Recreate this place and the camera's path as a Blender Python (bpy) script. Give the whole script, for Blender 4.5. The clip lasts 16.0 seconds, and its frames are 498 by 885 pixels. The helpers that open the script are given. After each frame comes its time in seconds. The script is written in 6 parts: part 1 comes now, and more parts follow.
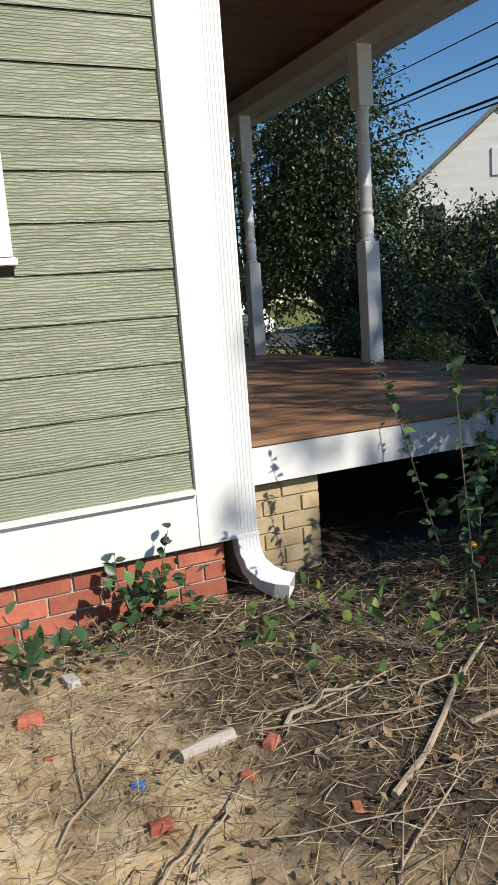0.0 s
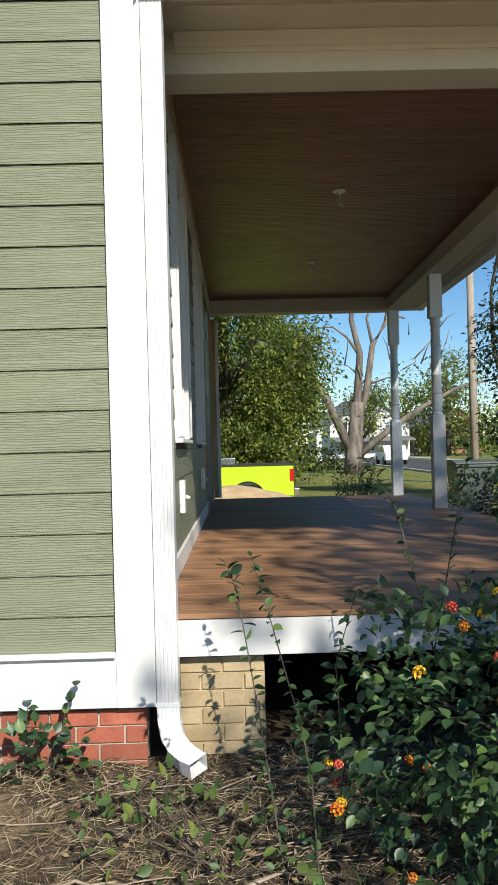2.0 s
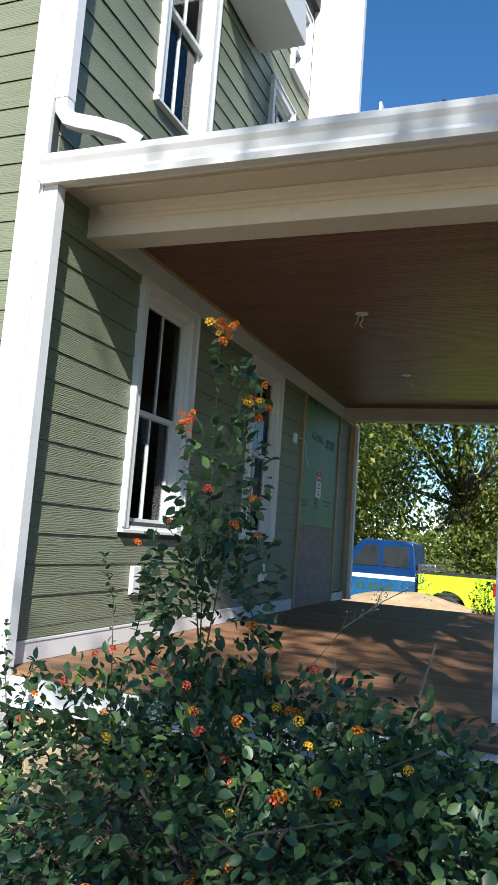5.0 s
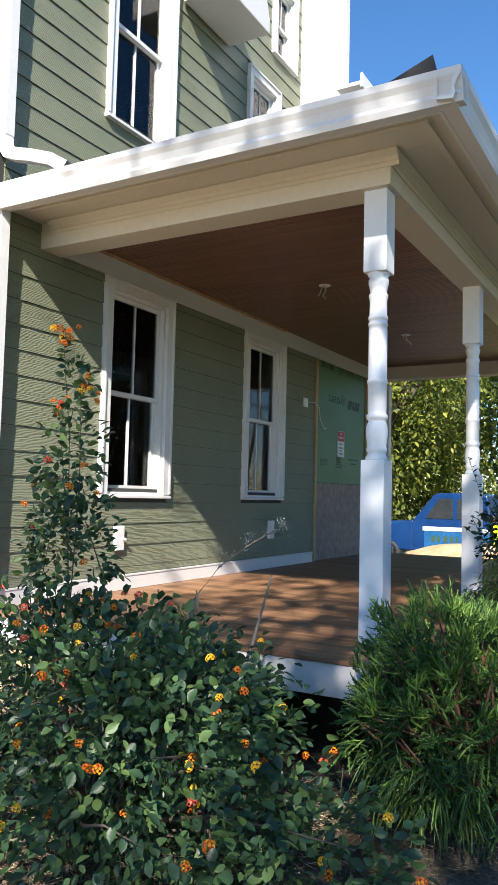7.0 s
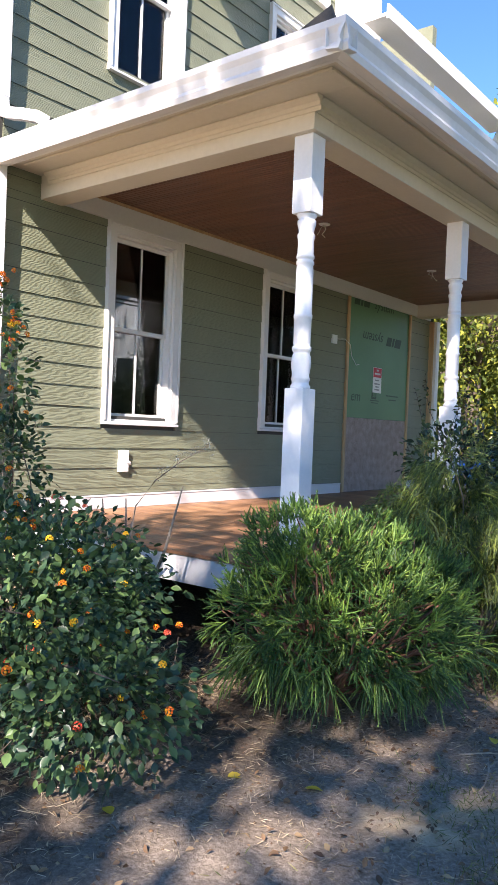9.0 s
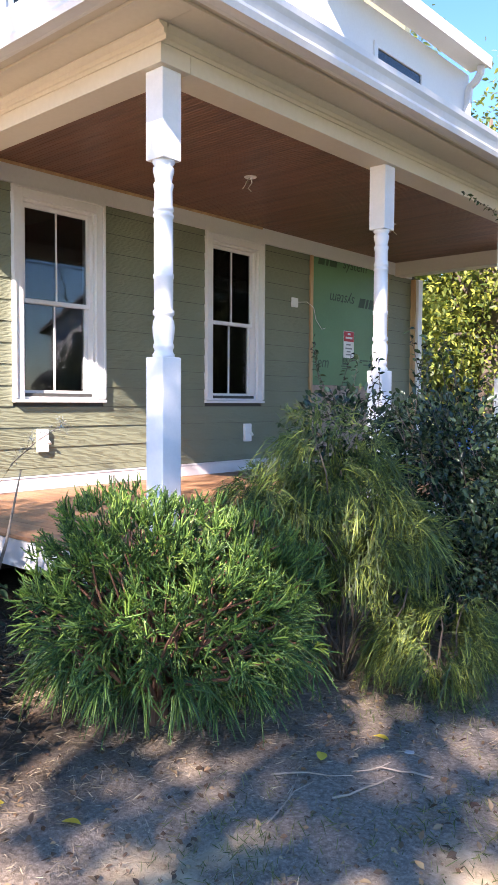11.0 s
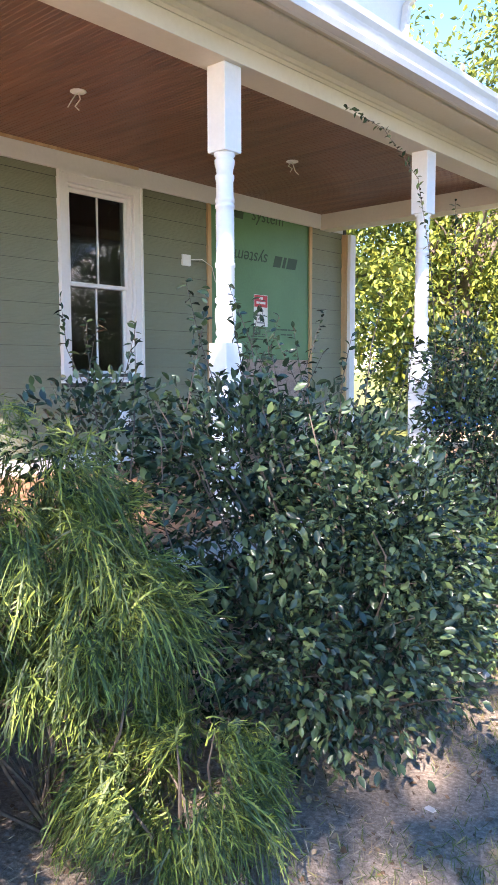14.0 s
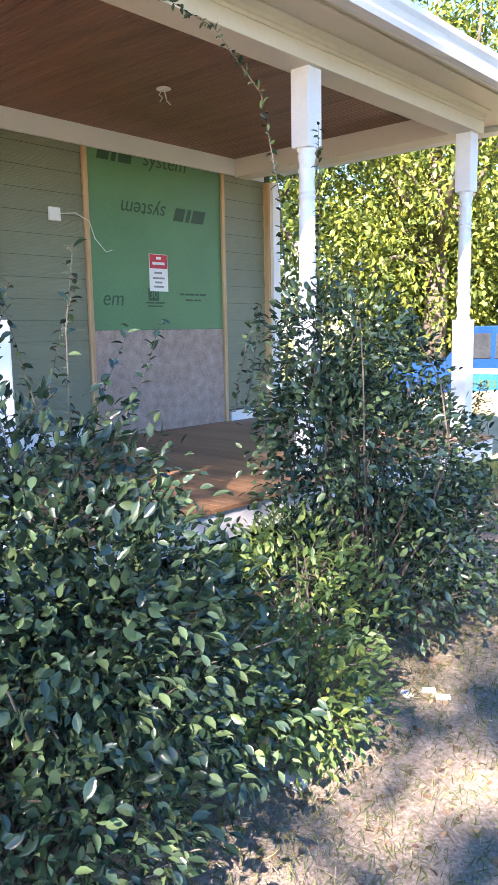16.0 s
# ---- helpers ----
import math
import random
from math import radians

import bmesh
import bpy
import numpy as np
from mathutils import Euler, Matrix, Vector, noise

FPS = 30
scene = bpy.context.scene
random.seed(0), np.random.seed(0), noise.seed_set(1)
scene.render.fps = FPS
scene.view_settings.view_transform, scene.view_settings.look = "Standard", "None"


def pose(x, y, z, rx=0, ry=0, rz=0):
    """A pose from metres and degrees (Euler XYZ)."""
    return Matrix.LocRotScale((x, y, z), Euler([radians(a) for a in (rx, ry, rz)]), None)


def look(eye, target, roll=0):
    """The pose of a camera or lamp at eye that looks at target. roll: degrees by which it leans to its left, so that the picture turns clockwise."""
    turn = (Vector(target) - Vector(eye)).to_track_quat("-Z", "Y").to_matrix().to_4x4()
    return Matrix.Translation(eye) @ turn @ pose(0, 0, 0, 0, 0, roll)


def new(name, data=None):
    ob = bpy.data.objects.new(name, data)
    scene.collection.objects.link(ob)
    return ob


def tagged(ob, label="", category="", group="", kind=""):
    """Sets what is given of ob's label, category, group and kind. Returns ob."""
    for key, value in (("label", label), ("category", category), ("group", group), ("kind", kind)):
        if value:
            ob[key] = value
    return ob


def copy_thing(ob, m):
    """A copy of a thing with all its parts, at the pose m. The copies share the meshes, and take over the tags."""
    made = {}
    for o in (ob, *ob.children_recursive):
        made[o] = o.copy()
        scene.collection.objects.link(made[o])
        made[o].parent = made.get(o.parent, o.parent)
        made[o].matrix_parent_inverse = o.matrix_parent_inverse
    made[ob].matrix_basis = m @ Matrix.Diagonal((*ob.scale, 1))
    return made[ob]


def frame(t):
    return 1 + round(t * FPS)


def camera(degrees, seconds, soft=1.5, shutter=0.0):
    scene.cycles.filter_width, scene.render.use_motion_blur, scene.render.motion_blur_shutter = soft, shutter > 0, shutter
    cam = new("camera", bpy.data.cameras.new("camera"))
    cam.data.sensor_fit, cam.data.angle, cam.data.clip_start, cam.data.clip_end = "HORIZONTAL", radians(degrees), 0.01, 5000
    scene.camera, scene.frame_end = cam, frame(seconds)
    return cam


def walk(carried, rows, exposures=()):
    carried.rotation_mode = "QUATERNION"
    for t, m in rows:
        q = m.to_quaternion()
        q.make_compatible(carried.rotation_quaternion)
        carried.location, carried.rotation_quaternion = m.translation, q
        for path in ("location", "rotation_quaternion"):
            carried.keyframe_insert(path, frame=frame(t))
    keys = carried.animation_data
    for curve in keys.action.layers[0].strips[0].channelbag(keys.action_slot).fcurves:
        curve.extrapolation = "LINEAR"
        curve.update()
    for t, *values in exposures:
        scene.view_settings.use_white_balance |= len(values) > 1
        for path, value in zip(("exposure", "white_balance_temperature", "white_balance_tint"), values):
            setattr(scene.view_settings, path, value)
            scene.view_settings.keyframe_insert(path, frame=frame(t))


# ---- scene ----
cam = camera(36.1, 16.0)
PATH = [
    (0, (-0.057, 0.033, 1.196), (0.755, 1.826, 0.843), -4.2),
    (0.5, (0.471, 0.029, 1.235), (1.129, 1.897, 0.953), -4.2),
    (1, (0.937, 0.034, 1.302), (1.444, 1.963, 1.152), -2.3),
    (1.5, (1.357, -0.152, 1.338), (1.514, 1.841, 1.331), 0.1),
    (2, (1.514, -0.45, 1.356), (1.542, 1.549, 1.367), -1.5),
    (2.5, (1.743, -0.72, 1.283), (1.637, 1.277, 1.253), -1.2),
    (3, (2.2, -0.806, 1.311), (1.929, 1.175, 1.303), 0.6),
    (3.5, (2.579, -0.68, 1.316), (2.108, 1.262, 1.374), 1.9),
    (4, (2.961, -0.543, 1.406), (2.354, 1.359, 1.528), 3.3),
    (4.5, (3.432, -0.465, 1.427), (2.748, 1.404, 1.625), 4.3),
    (5, (3.833, -0.576, 1.419), (3.115, 1.274, 1.665), 4.3),
    (7.3, (5.416, -0.685, 1.437), (4.35, 1.004, 1.54), 1.2),
    (7.5, (5.543, -0.637, 1.413), (4.427, 1.02, 1.49), 1.1),
    (8, (5.829, -0.602, 1.397), (4.637, 1.004, 1.413), 0.8),
    (8.5, (6.106, -0.621, 1.41), (4.881, 0.96, 1.391), 2.1),
    (9, (6.413, -0.476, 1.37), (5.166, 1.088, 1.343), 2.3),
    (9.2, (6.517, -0.407, 1.397), (5.263, 1.151, 1.357), 2.1),
    (11.3, (6.946, 0.693, 1.408), (5.606, 2.174, 1.295), 0.4),
    (11.5, (6.967, 0.787, 1.384), (5.625, 2.265, 1.267), 0.5),
    (12, (6.87, 1.066, 1.398), (5.54, 2.554, 1.26), 0.8),
    (12.5, (6.784, 1.346, 1.415), (5.467, 2.842, 1.251), 0.4),
    (13, (6.868, 1.703, 1.419), (5.552, 3.2, 1.241), -0.2),
    (13.5, (6.869, 2.003, 1.439), (5.554, 3.498, 1.251), -0.1),
    (14, (6.766, 2.357, 1.489), (5.448, 3.85, 1.303), -0.2),
    (14.5, (6.746, 2.671, 1.534), (5.44, 4.173, 1.337), 0.3),
    (15, (6.844, 3.076, 1.531), (5.539, 4.578, 1.327), -0.2),
    (15.5, (6.825, 3.456, 1.532), (5.516, 4.949, 1.291), -0.7),
    (16, (6.763, 3.87, 1.576), (5.448, 5.35, 1.291), -1.1),
]
walk(cam, [(t, look(eye, target, roll)) for t, eye, target, roll in PATH], [
    (0, 0.3, 6500, 10), (2, 0.45, 6450, 7), (3.5, 0.55, 6500, 7), (5, 0.85, 6000, 8), (7.5, 1.42, 6600, 14), (9, 1.82, 6700, 22), (12.5, 2.68, 6800, 28), (16, 3.2, 6700, 26)])

# ---- light ----
SUN_WAY = Vector((-0.40, 1.0, -0.77)).normalized()
world = bpy.data.worlds.new("world")
scene.world = world
world.use_nodes = True
wn = world.node_tree.nodes
sky = wn.new("ShaderNodeTexSky")
sky.sky_type = "NISHITA"
sky.sun_disc = False
sky.sun_elevation = math.asin(-SUN_WAY.z)
sky.sun_rotation = math.atan2(-SUN_WAY.x, -SUN_WAY.y)
sky.air_density, sky.dust_density, sky.ozone_density = 1.0, 0.0, 4.0
wn["Background"].inputs[1].default_value = 0.09
deep = wn.new("ShaderNodeHueSaturation")
deep.inputs["Saturation"].default_value = 1.18
world.node_tree.links.new(sky.outputs[0], deep.inputs["Color"])
world.node_tree.links.new(deep.outputs[0], wn["Background"].inputs[0])
sun = new("sun", bpy.data.lights.new("sun", "SUN"))
sun.data.energy, sun.data.angle, sun.data.color = 4.6, radians(0.53), (1.0, 0.93, 0.82)
sun.rotation_euler = SUN_WAY.to_track_quat("-Z", "Y").to_euler()

# ---- materials ----


def node_mat(name):
    m = bpy.data.materials.new(name)
    m.use_nodes = True
    t = m.node_tree
    return m, t.nodes, t.links, t.nodes["Principled BSDF"]


def stained(name, a, b, rough=0.6, scale=3.0, fine=60.0, bump=0.15, dist=0.004, stretch=(1, 1, 1), rand=0.0, metal=0.0,
            spec=0.5, c=None, c_at=0.62, fine_mix=0.35, glow=0.0, thin=0.0):
    """Two-scale noise colours a..b, patches of c, fine relief; rand: value shift from piece to piece."""
    m, n, l, p = node_mat(name)
    tc = n.new("ShaderNodeTexCoord")
    mp = n.new("ShaderNodeMapping")
    mp.inputs["Scale"].default_value = stretch
    info = n.new("ShaderNodeObjectInfo")
    shift = n.new("ShaderNodeVectorMath")
    shift.operation = "MULTIPLY_ADD"
    comb = n.new("ShaderNodeCombineXYZ")
    for i in range(3):
        l.new(info.outputs["Random"], comb.inputs[i])
    shift.inputs[1].default_value = (37, 53, 71)
    l.new(comb.outputs[0], shift.inputs[0])
    l.new(tc.outputs["Object"], shift.inputs[2])
    l.new(shift.outputs[0] if rand else tc.outputs["Object"], mp.inputs[0])
    big = n.new("ShaderNodeTexNoise")
    big.inputs["Scale"].default_value, big.inputs["Detail"].default_value = scale, 5
    small = n.new("ShaderNodeTexNoise")
    small.inputs["Scale"].default_value, small.inputs["Detail"].default_value = fine, 4
    l.new(mp.outputs[0], big.inputs["Vector"])
    l.new(mp.outputs[0], small.inputs["Vector"])
    add = n.new("ShaderNodeMix")
    add.inputs[0].default_value = fine_mix
    l.new(big.outputs[0], add.inputs[2])
    l.new(small.outputs[0], add.inputs[3])
    ramp = n.new("ShaderNodeValToRGB")
    ramp.color_ramp.elements[0].position, ramp.color_ramp.elements[1].position = 0.36, 0.64
    ramp.color_ramp.elements[0].color, ramp.color_ramp.elements[1].color = (*a, 1), (*b, 1)
    l.new(add.outputs[0], ramp.inputs[0])
    col = ramp.outputs[0]
    if c:
        patch = n.new("ShaderNodeTexNoise")
        patch.inputs["Scale"].default_value, patch.inputs["Detail"].default_value = scale * 0.6, 6
        l.new(mp.outputs[0], patch.inputs["Vector"])
        edge = n.new("ShaderNodeValToRGB")
        edge.color_ramp.elements[0].position, edge.color_ramp.elements[1].position = c_at - 0.06, c_at + 0.06
        l.new(patch.outputs[0], edge.inputs[0])
        mix = n.new("ShaderNodeMix")
        mix.data_type = "RGBA"
        l.new(edge.outputs[0], mix.inputs[0])
        l.new(col, mix.inputs[6])
        mix.inputs[7].default_value = (*c, 1)
        col = mix.outputs[2]
    if rand:
        hsv = n.new("ShaderNodeHueSaturation")
        mr = n.new("ShaderNodeMapRange")
        mr.inputs[3].default_value, mr.inputs[4].default_value = 1 - rand, 1 + rand
        l.new(info.outputs["Random"], mr.inputs[0])
        l.new(mr.outputs[0], hsv.inputs["Value"])
        l.new(col, hsv.inputs["Color"])
        col = hsv.outputs[0]
    l.new(col, p.inputs["Base Color"])
    rr = n.new("ShaderNodeMapRange")
    rr.inputs[3].default_value, rr.inputs[4].default_value = max(rough - 0.1, 0.03), min(rough + 0.12, 1)
    l.new(small.outputs[0], rr.inputs[0])
    l.new(rr.outputs[0], p.inputs["Roughness"])
    p.inputs["Metallic"].default_value = metal
    p.inputs["Specular IOR Level"].default_value = spec
    if bump:
        bp = n.new("ShaderNodeBump")
        bp.inputs["Strength"].default_value, bp.inputs["Distance"].default_value = bump, dist
        l.new(add.outputs[0], bp.inputs["Height"])
        l.new(bp.outputs[0], p.inputs["Normal"])
    return m


def leafy(name, dark, mid, light, rough=0.45, through_light=0.35, spec=0.5):
    """Leaf colours that differ from leaf to leaf; light passes through the blades."""
    m, n, l, p = node_mat(name)
    g = n.new("ShaderNodeNewGeometry")
    info = n.new("ShaderNodeObjectInfo")
    mth = n.new("ShaderNodeMath")
    mth.operation = "ADD"
    fr = n.new("ShaderNodeMath")
    fr.operation = "FRACT"
    l.new(g.outputs["Random Per Island"], mth.inputs[0])
    l.new(info.outputs["Random"], mth.inputs[1])
    l.new(mth.outputs[0], fr.inputs[0])
    ramp = n.new("ShaderNodeValToRGB")
    e = ramp.color_ramp.elements
    e[0].position, e[0].color = 0.0, (*dark, 1)
    e[1].position, e[1].color = 1.0, (*light, 1)
    k = e.new(0.6)
    k.color = (*mid, 1)
    l.new(fr.outputs[0], ramp.inputs[0])
    tx = n.new("ShaderNodeTexNoise")
    tx.inputs["Scale"].default_value = 90
    mix = n.new("ShaderNodeMix")
    mix.data_type, mix.blend_type = "RGBA", "MULTIPLY"
    mix.inputs[0].default_value = 0.45
    l.new(ramp.outputs[0], mix.inputs[6])
    l.new(tx.outputs["Color"], mix.inputs[7])
    gain = n.new("ShaderNodeMix")
    gain.data_type, gain.blend_type = "RGBA", "ADD"
    gain.inputs[0].default_value = 0.3
    l.new(mix.outputs[2], gain.inputs[6])
    l.new(ramp.outputs[0], gain.inputs[7])
    l.new(gain.outputs[2], p.inputs["Base Color"])
    p.inputs["Roughness"].default_value = rough
    p.inputs["Specular IOR Level"].default_value = spec
    if through_light:
        tr = n.new("ShaderNodeBsdfTranslucent")
        l.new(gain.outputs[2], tr.inputs[0])
        ms = n.new("ShaderNodeMixShader")
        ms.inputs[0].default_value = through_light
        l.new(p.outputs[0], ms.inputs[1])
        l.new(tr.outputs[0], ms.inputs[2])
        l.new(ms.outputs[0], n["Material Output"].inputs[0])
    return m


def glass(name, tint=(0.8, 0.85, 0.87)):
    m, n, l, p = node_mat(name)
    t = n.new("ShaderNodeBsdfTransparent")
    t.inputs[0].default_value = (*tint, 1)
    g = n.new("ShaderNodeBsdfGlossy")
    g.inputs["Roughness"].default_value = 0.015
    f = n.new("ShaderNodeFresnel")
    f.inputs[0].default_value = 1.45
    ms = n.new("ShaderNodeMixShader")
    l.new(f.outputs[0], ms.inputs[0])
    l.new(t.outputs[0], ms.inputs[1])
    l.new(g.outputs[0], ms.inputs[2])
    l.new(ms.outputs[0], n["Material Output"].inputs[0])
    return m


def siding_mat(name, a, b, along):
    """Painted fibre-cement lap siding with pressed wood grain running along x or y."""
    m, n, l, p = node_mat(name)
    tc = n.new("ShaderNodeTexCoord")
    info = n.new("ShaderNodeObjectInfo")
    comb = n.new("ShaderNodeCombineXYZ")
    for i in range(3):
        l.new(info.outputs["Random"], comb.inputs[i])
    off = n.new("ShaderNodeVectorMath")
    off.operation = "MULTIPLY_ADD"
    off.inputs[1].default_value = (31, 17, 43)
    l.new(comb.outputs[0], off.inputs[0])
    l.new(tc.outputs["Object"], off.inputs[2])
    mp = n.new("ShaderNodeMapping")
    mp.inputs["Scale"].default_value = (1.6, 1.6, 9)
    l.new(off.outputs[0], mp.inputs[0])
    warp = n.new("ShaderNodeTexNoise")
    warp.inputs["Scale"].default_value, warp.inputs["Detail"].default_value = 1.3, 2
    l.new(mp.outputs[0], warp.inputs["Vector"])
    wv = n.new("ShaderNodeTexWave")
    wv.bands_direction = "Z"
    wv.inputs["Scale"].default_value, wv.inputs["Distortion"].default_value = 3.2, 7.5
    wv.inputs["Detail"].default_value, wv.inputs["Detail Scale"].default_value = 3, 1.2
    l.new(mp.outputs[0], wv.inputs["Vector"])
    stain = n.new("ShaderNodeTexNoise")
    stain.inputs["Scale"].default_value, stain.inputs["Detail"].default_value = 1.4, 6
    l.new(tc.outputs["Object"], stain.inputs["Vector"])
    ramp = n.new("ShaderNodeValToRGB")
    ramp.color_ramp.elements[0].position, ramp.color_ramp.elements[1].position = 0.3, 0.7
    ramp.color_ramp.elements[0].color, ramp.color_ramp.elements[1].color = (*a, 1), (*b, 1)
    l.new(stain.outputs[0], ramp.inputs[0])
    l.new(ramp.outputs[0], p.inputs["Base Color"])
    p.inputs["Roughness"].default_value = 0.5
    p.inputs["Specular IOR Level"].default_value = 0.5
    bp = n.new("ShaderNodeBump")
    bp.inputs["Strength"].default_value, bp.inputs["Distance"].default_value = 0.9, 0.0045
    mul = n.new("ShaderNodeMath")
    mul.operation = "MULTIPLY"
    l.new(wv.outputs["Fac"], mul.inputs[0])
    l.new(warp.outputs[0], mul.inputs[1])
    l.new(mul.outputs[0], bp.inputs["Height"])
    l.new(bp.outputs[0], p.inputs["Normal"])
    return m


def ground_mat():
    """Sandy soil by the corner, mulch and straw, thin dry grass; mixed by noise and by place."""
    m, n, l, p = node_mat("soil_and_dry_grass")
    tc = n.new("ShaderNodeTexCoord")

    def nz(scale, detail=6, rough=0.55):
        t = n.new("ShaderNodeTexNoise")
        t.inputs["Scale"].default_value, t.inputs["Detail"].default_value, t.inputs["Roughness"].default_value = scale, detail, rough
        l.new(tc.outputs["Object"], t.inputs["Vector"])
        return t.outputs[0]

    def ramp(fac, *stops):
        r = n.new("ShaderNodeValToRGB")
        e = r.color_ramp.elements
        e[0].position, e[0].color = stops[0][0], (*stops[0][1], 1)
        e[1].position, e[1].color = stops[-1][0], (*stops[-1][1], 1)
        for pos, colr in stops[1:-1]:
            e.new(pos).color = (*colr, 1)
        l.new(fac, r.inputs[0])
        return r.outputs[0]

    def mix(fac, a, b):
        x = n.new("ShaderNodeMix")
        x.data_type = "RGBA"
        l.new(fac, x.inputs[0])
        l.new(a, x.inputs[6])
        l.new(b, x.inputs[7])
        return x.outputs[2]

    def fmath(op, a, b):
        x = n.new("ShaderNodeMath")
        x.operation, x.use_clamp = op, False
        for i, v in enumerate((a, b)):
            if isinstance(v, (int, float)):
                x.inputs[i].default_value = v
            else:
                l.new(v, x.inputs[i])
        return x.outputs[0]

    sand = ramp(nz(9), (0.3, (0.46, 0.31, 0.165)), (0.5, (0.68, 0.51, 0.30)), (0.7, (0.78, 0.64, 0.44)))
    mulch = ramp(nz(45, 8, 0.7), (0.3, (0.028, 0.021, 0.015)), (0.55, (0.095, 0.072, 0.052)), (0.78, (0.26, 0.205, 0.155)))
    grey = ramp(nz(60, 8, 0.7), (0.3, (0.11, 0.088, 0.068)), (0.52, (0.25, 0.205, 0.16)), (0.75, (0.44, 0.375, 0.305)))
    lawn = ramp(nz(3.0, 8, 0.6), (0.3, (0.10, 0.11, 0.03)), (0.5, (0.17, 0.19, 0.05)), (0.7, (0.30, 0.27, 0.11)))
    sep = n.new("ShaderNodeSeparateXYZ")
    l.new(tc.outputs["Object"], sep.inputs[0])
    x, y = sep.outputs[0], sep.outputs[1]
    wob = fmath("MULTIPLY", fmath("SUBTRACT", nz(1.6), 0.5), 3.0)
    fine = fmath("MULTIPLY", fmath("SUBTRACT", nz(14), 0.5), 0.9)

    def zone(v, lo, hi):
        r = n.new("ShaderNodeMapRange")
        r.inputs[1].default_value, r.inputs[2].default_value = lo, hi
        l.new(fmath("ADD", fmath("ADD", v, wob), fine), r.inputs[0])
        return r.outputs[0]

    col = mix(zone(fmath("ADD", x, fmath("MULTIPLY", y, 0.25)), 0.45, 1.35), sand, mulch)
    col = mix(zone(x, 3.7, 4.7), col, grey)
    patch = n.new("ShaderNodeMapRange")
    patch.inputs[1].default_value, patch.inputs[2].default_value = 0.55, 0.64
    l.new(nz(1.1, 4), patch.inputs[0])
    east = zone(x, 5.0, 6.2)
    col = mix(fmath("MULTIPLY", patch.outputs[0], east), col, sand)
    col = mix(zone(y, 10.2, 12.5), col, lawn)
    far = zone(x, 8.0, 10.0)
    col = mix(far, col, lawn)
    l.new(col, p.inputs["Base Color"])
    p.inputs["Roughness"].default_value = 0.95
    p.inputs["Specular IOR Level"].default_value = 0.15
    bp = n.new("ShaderNodeBump")
    bp.inputs["Strength"].default_value, bp.inputs["Distance"].default_value = 0.8, 0.02
    l.new(nz(38, 8, 0.7), bp.inputs["Height"])
    l.new(bp.outputs[0], p.inputs["Normal"])
    return m


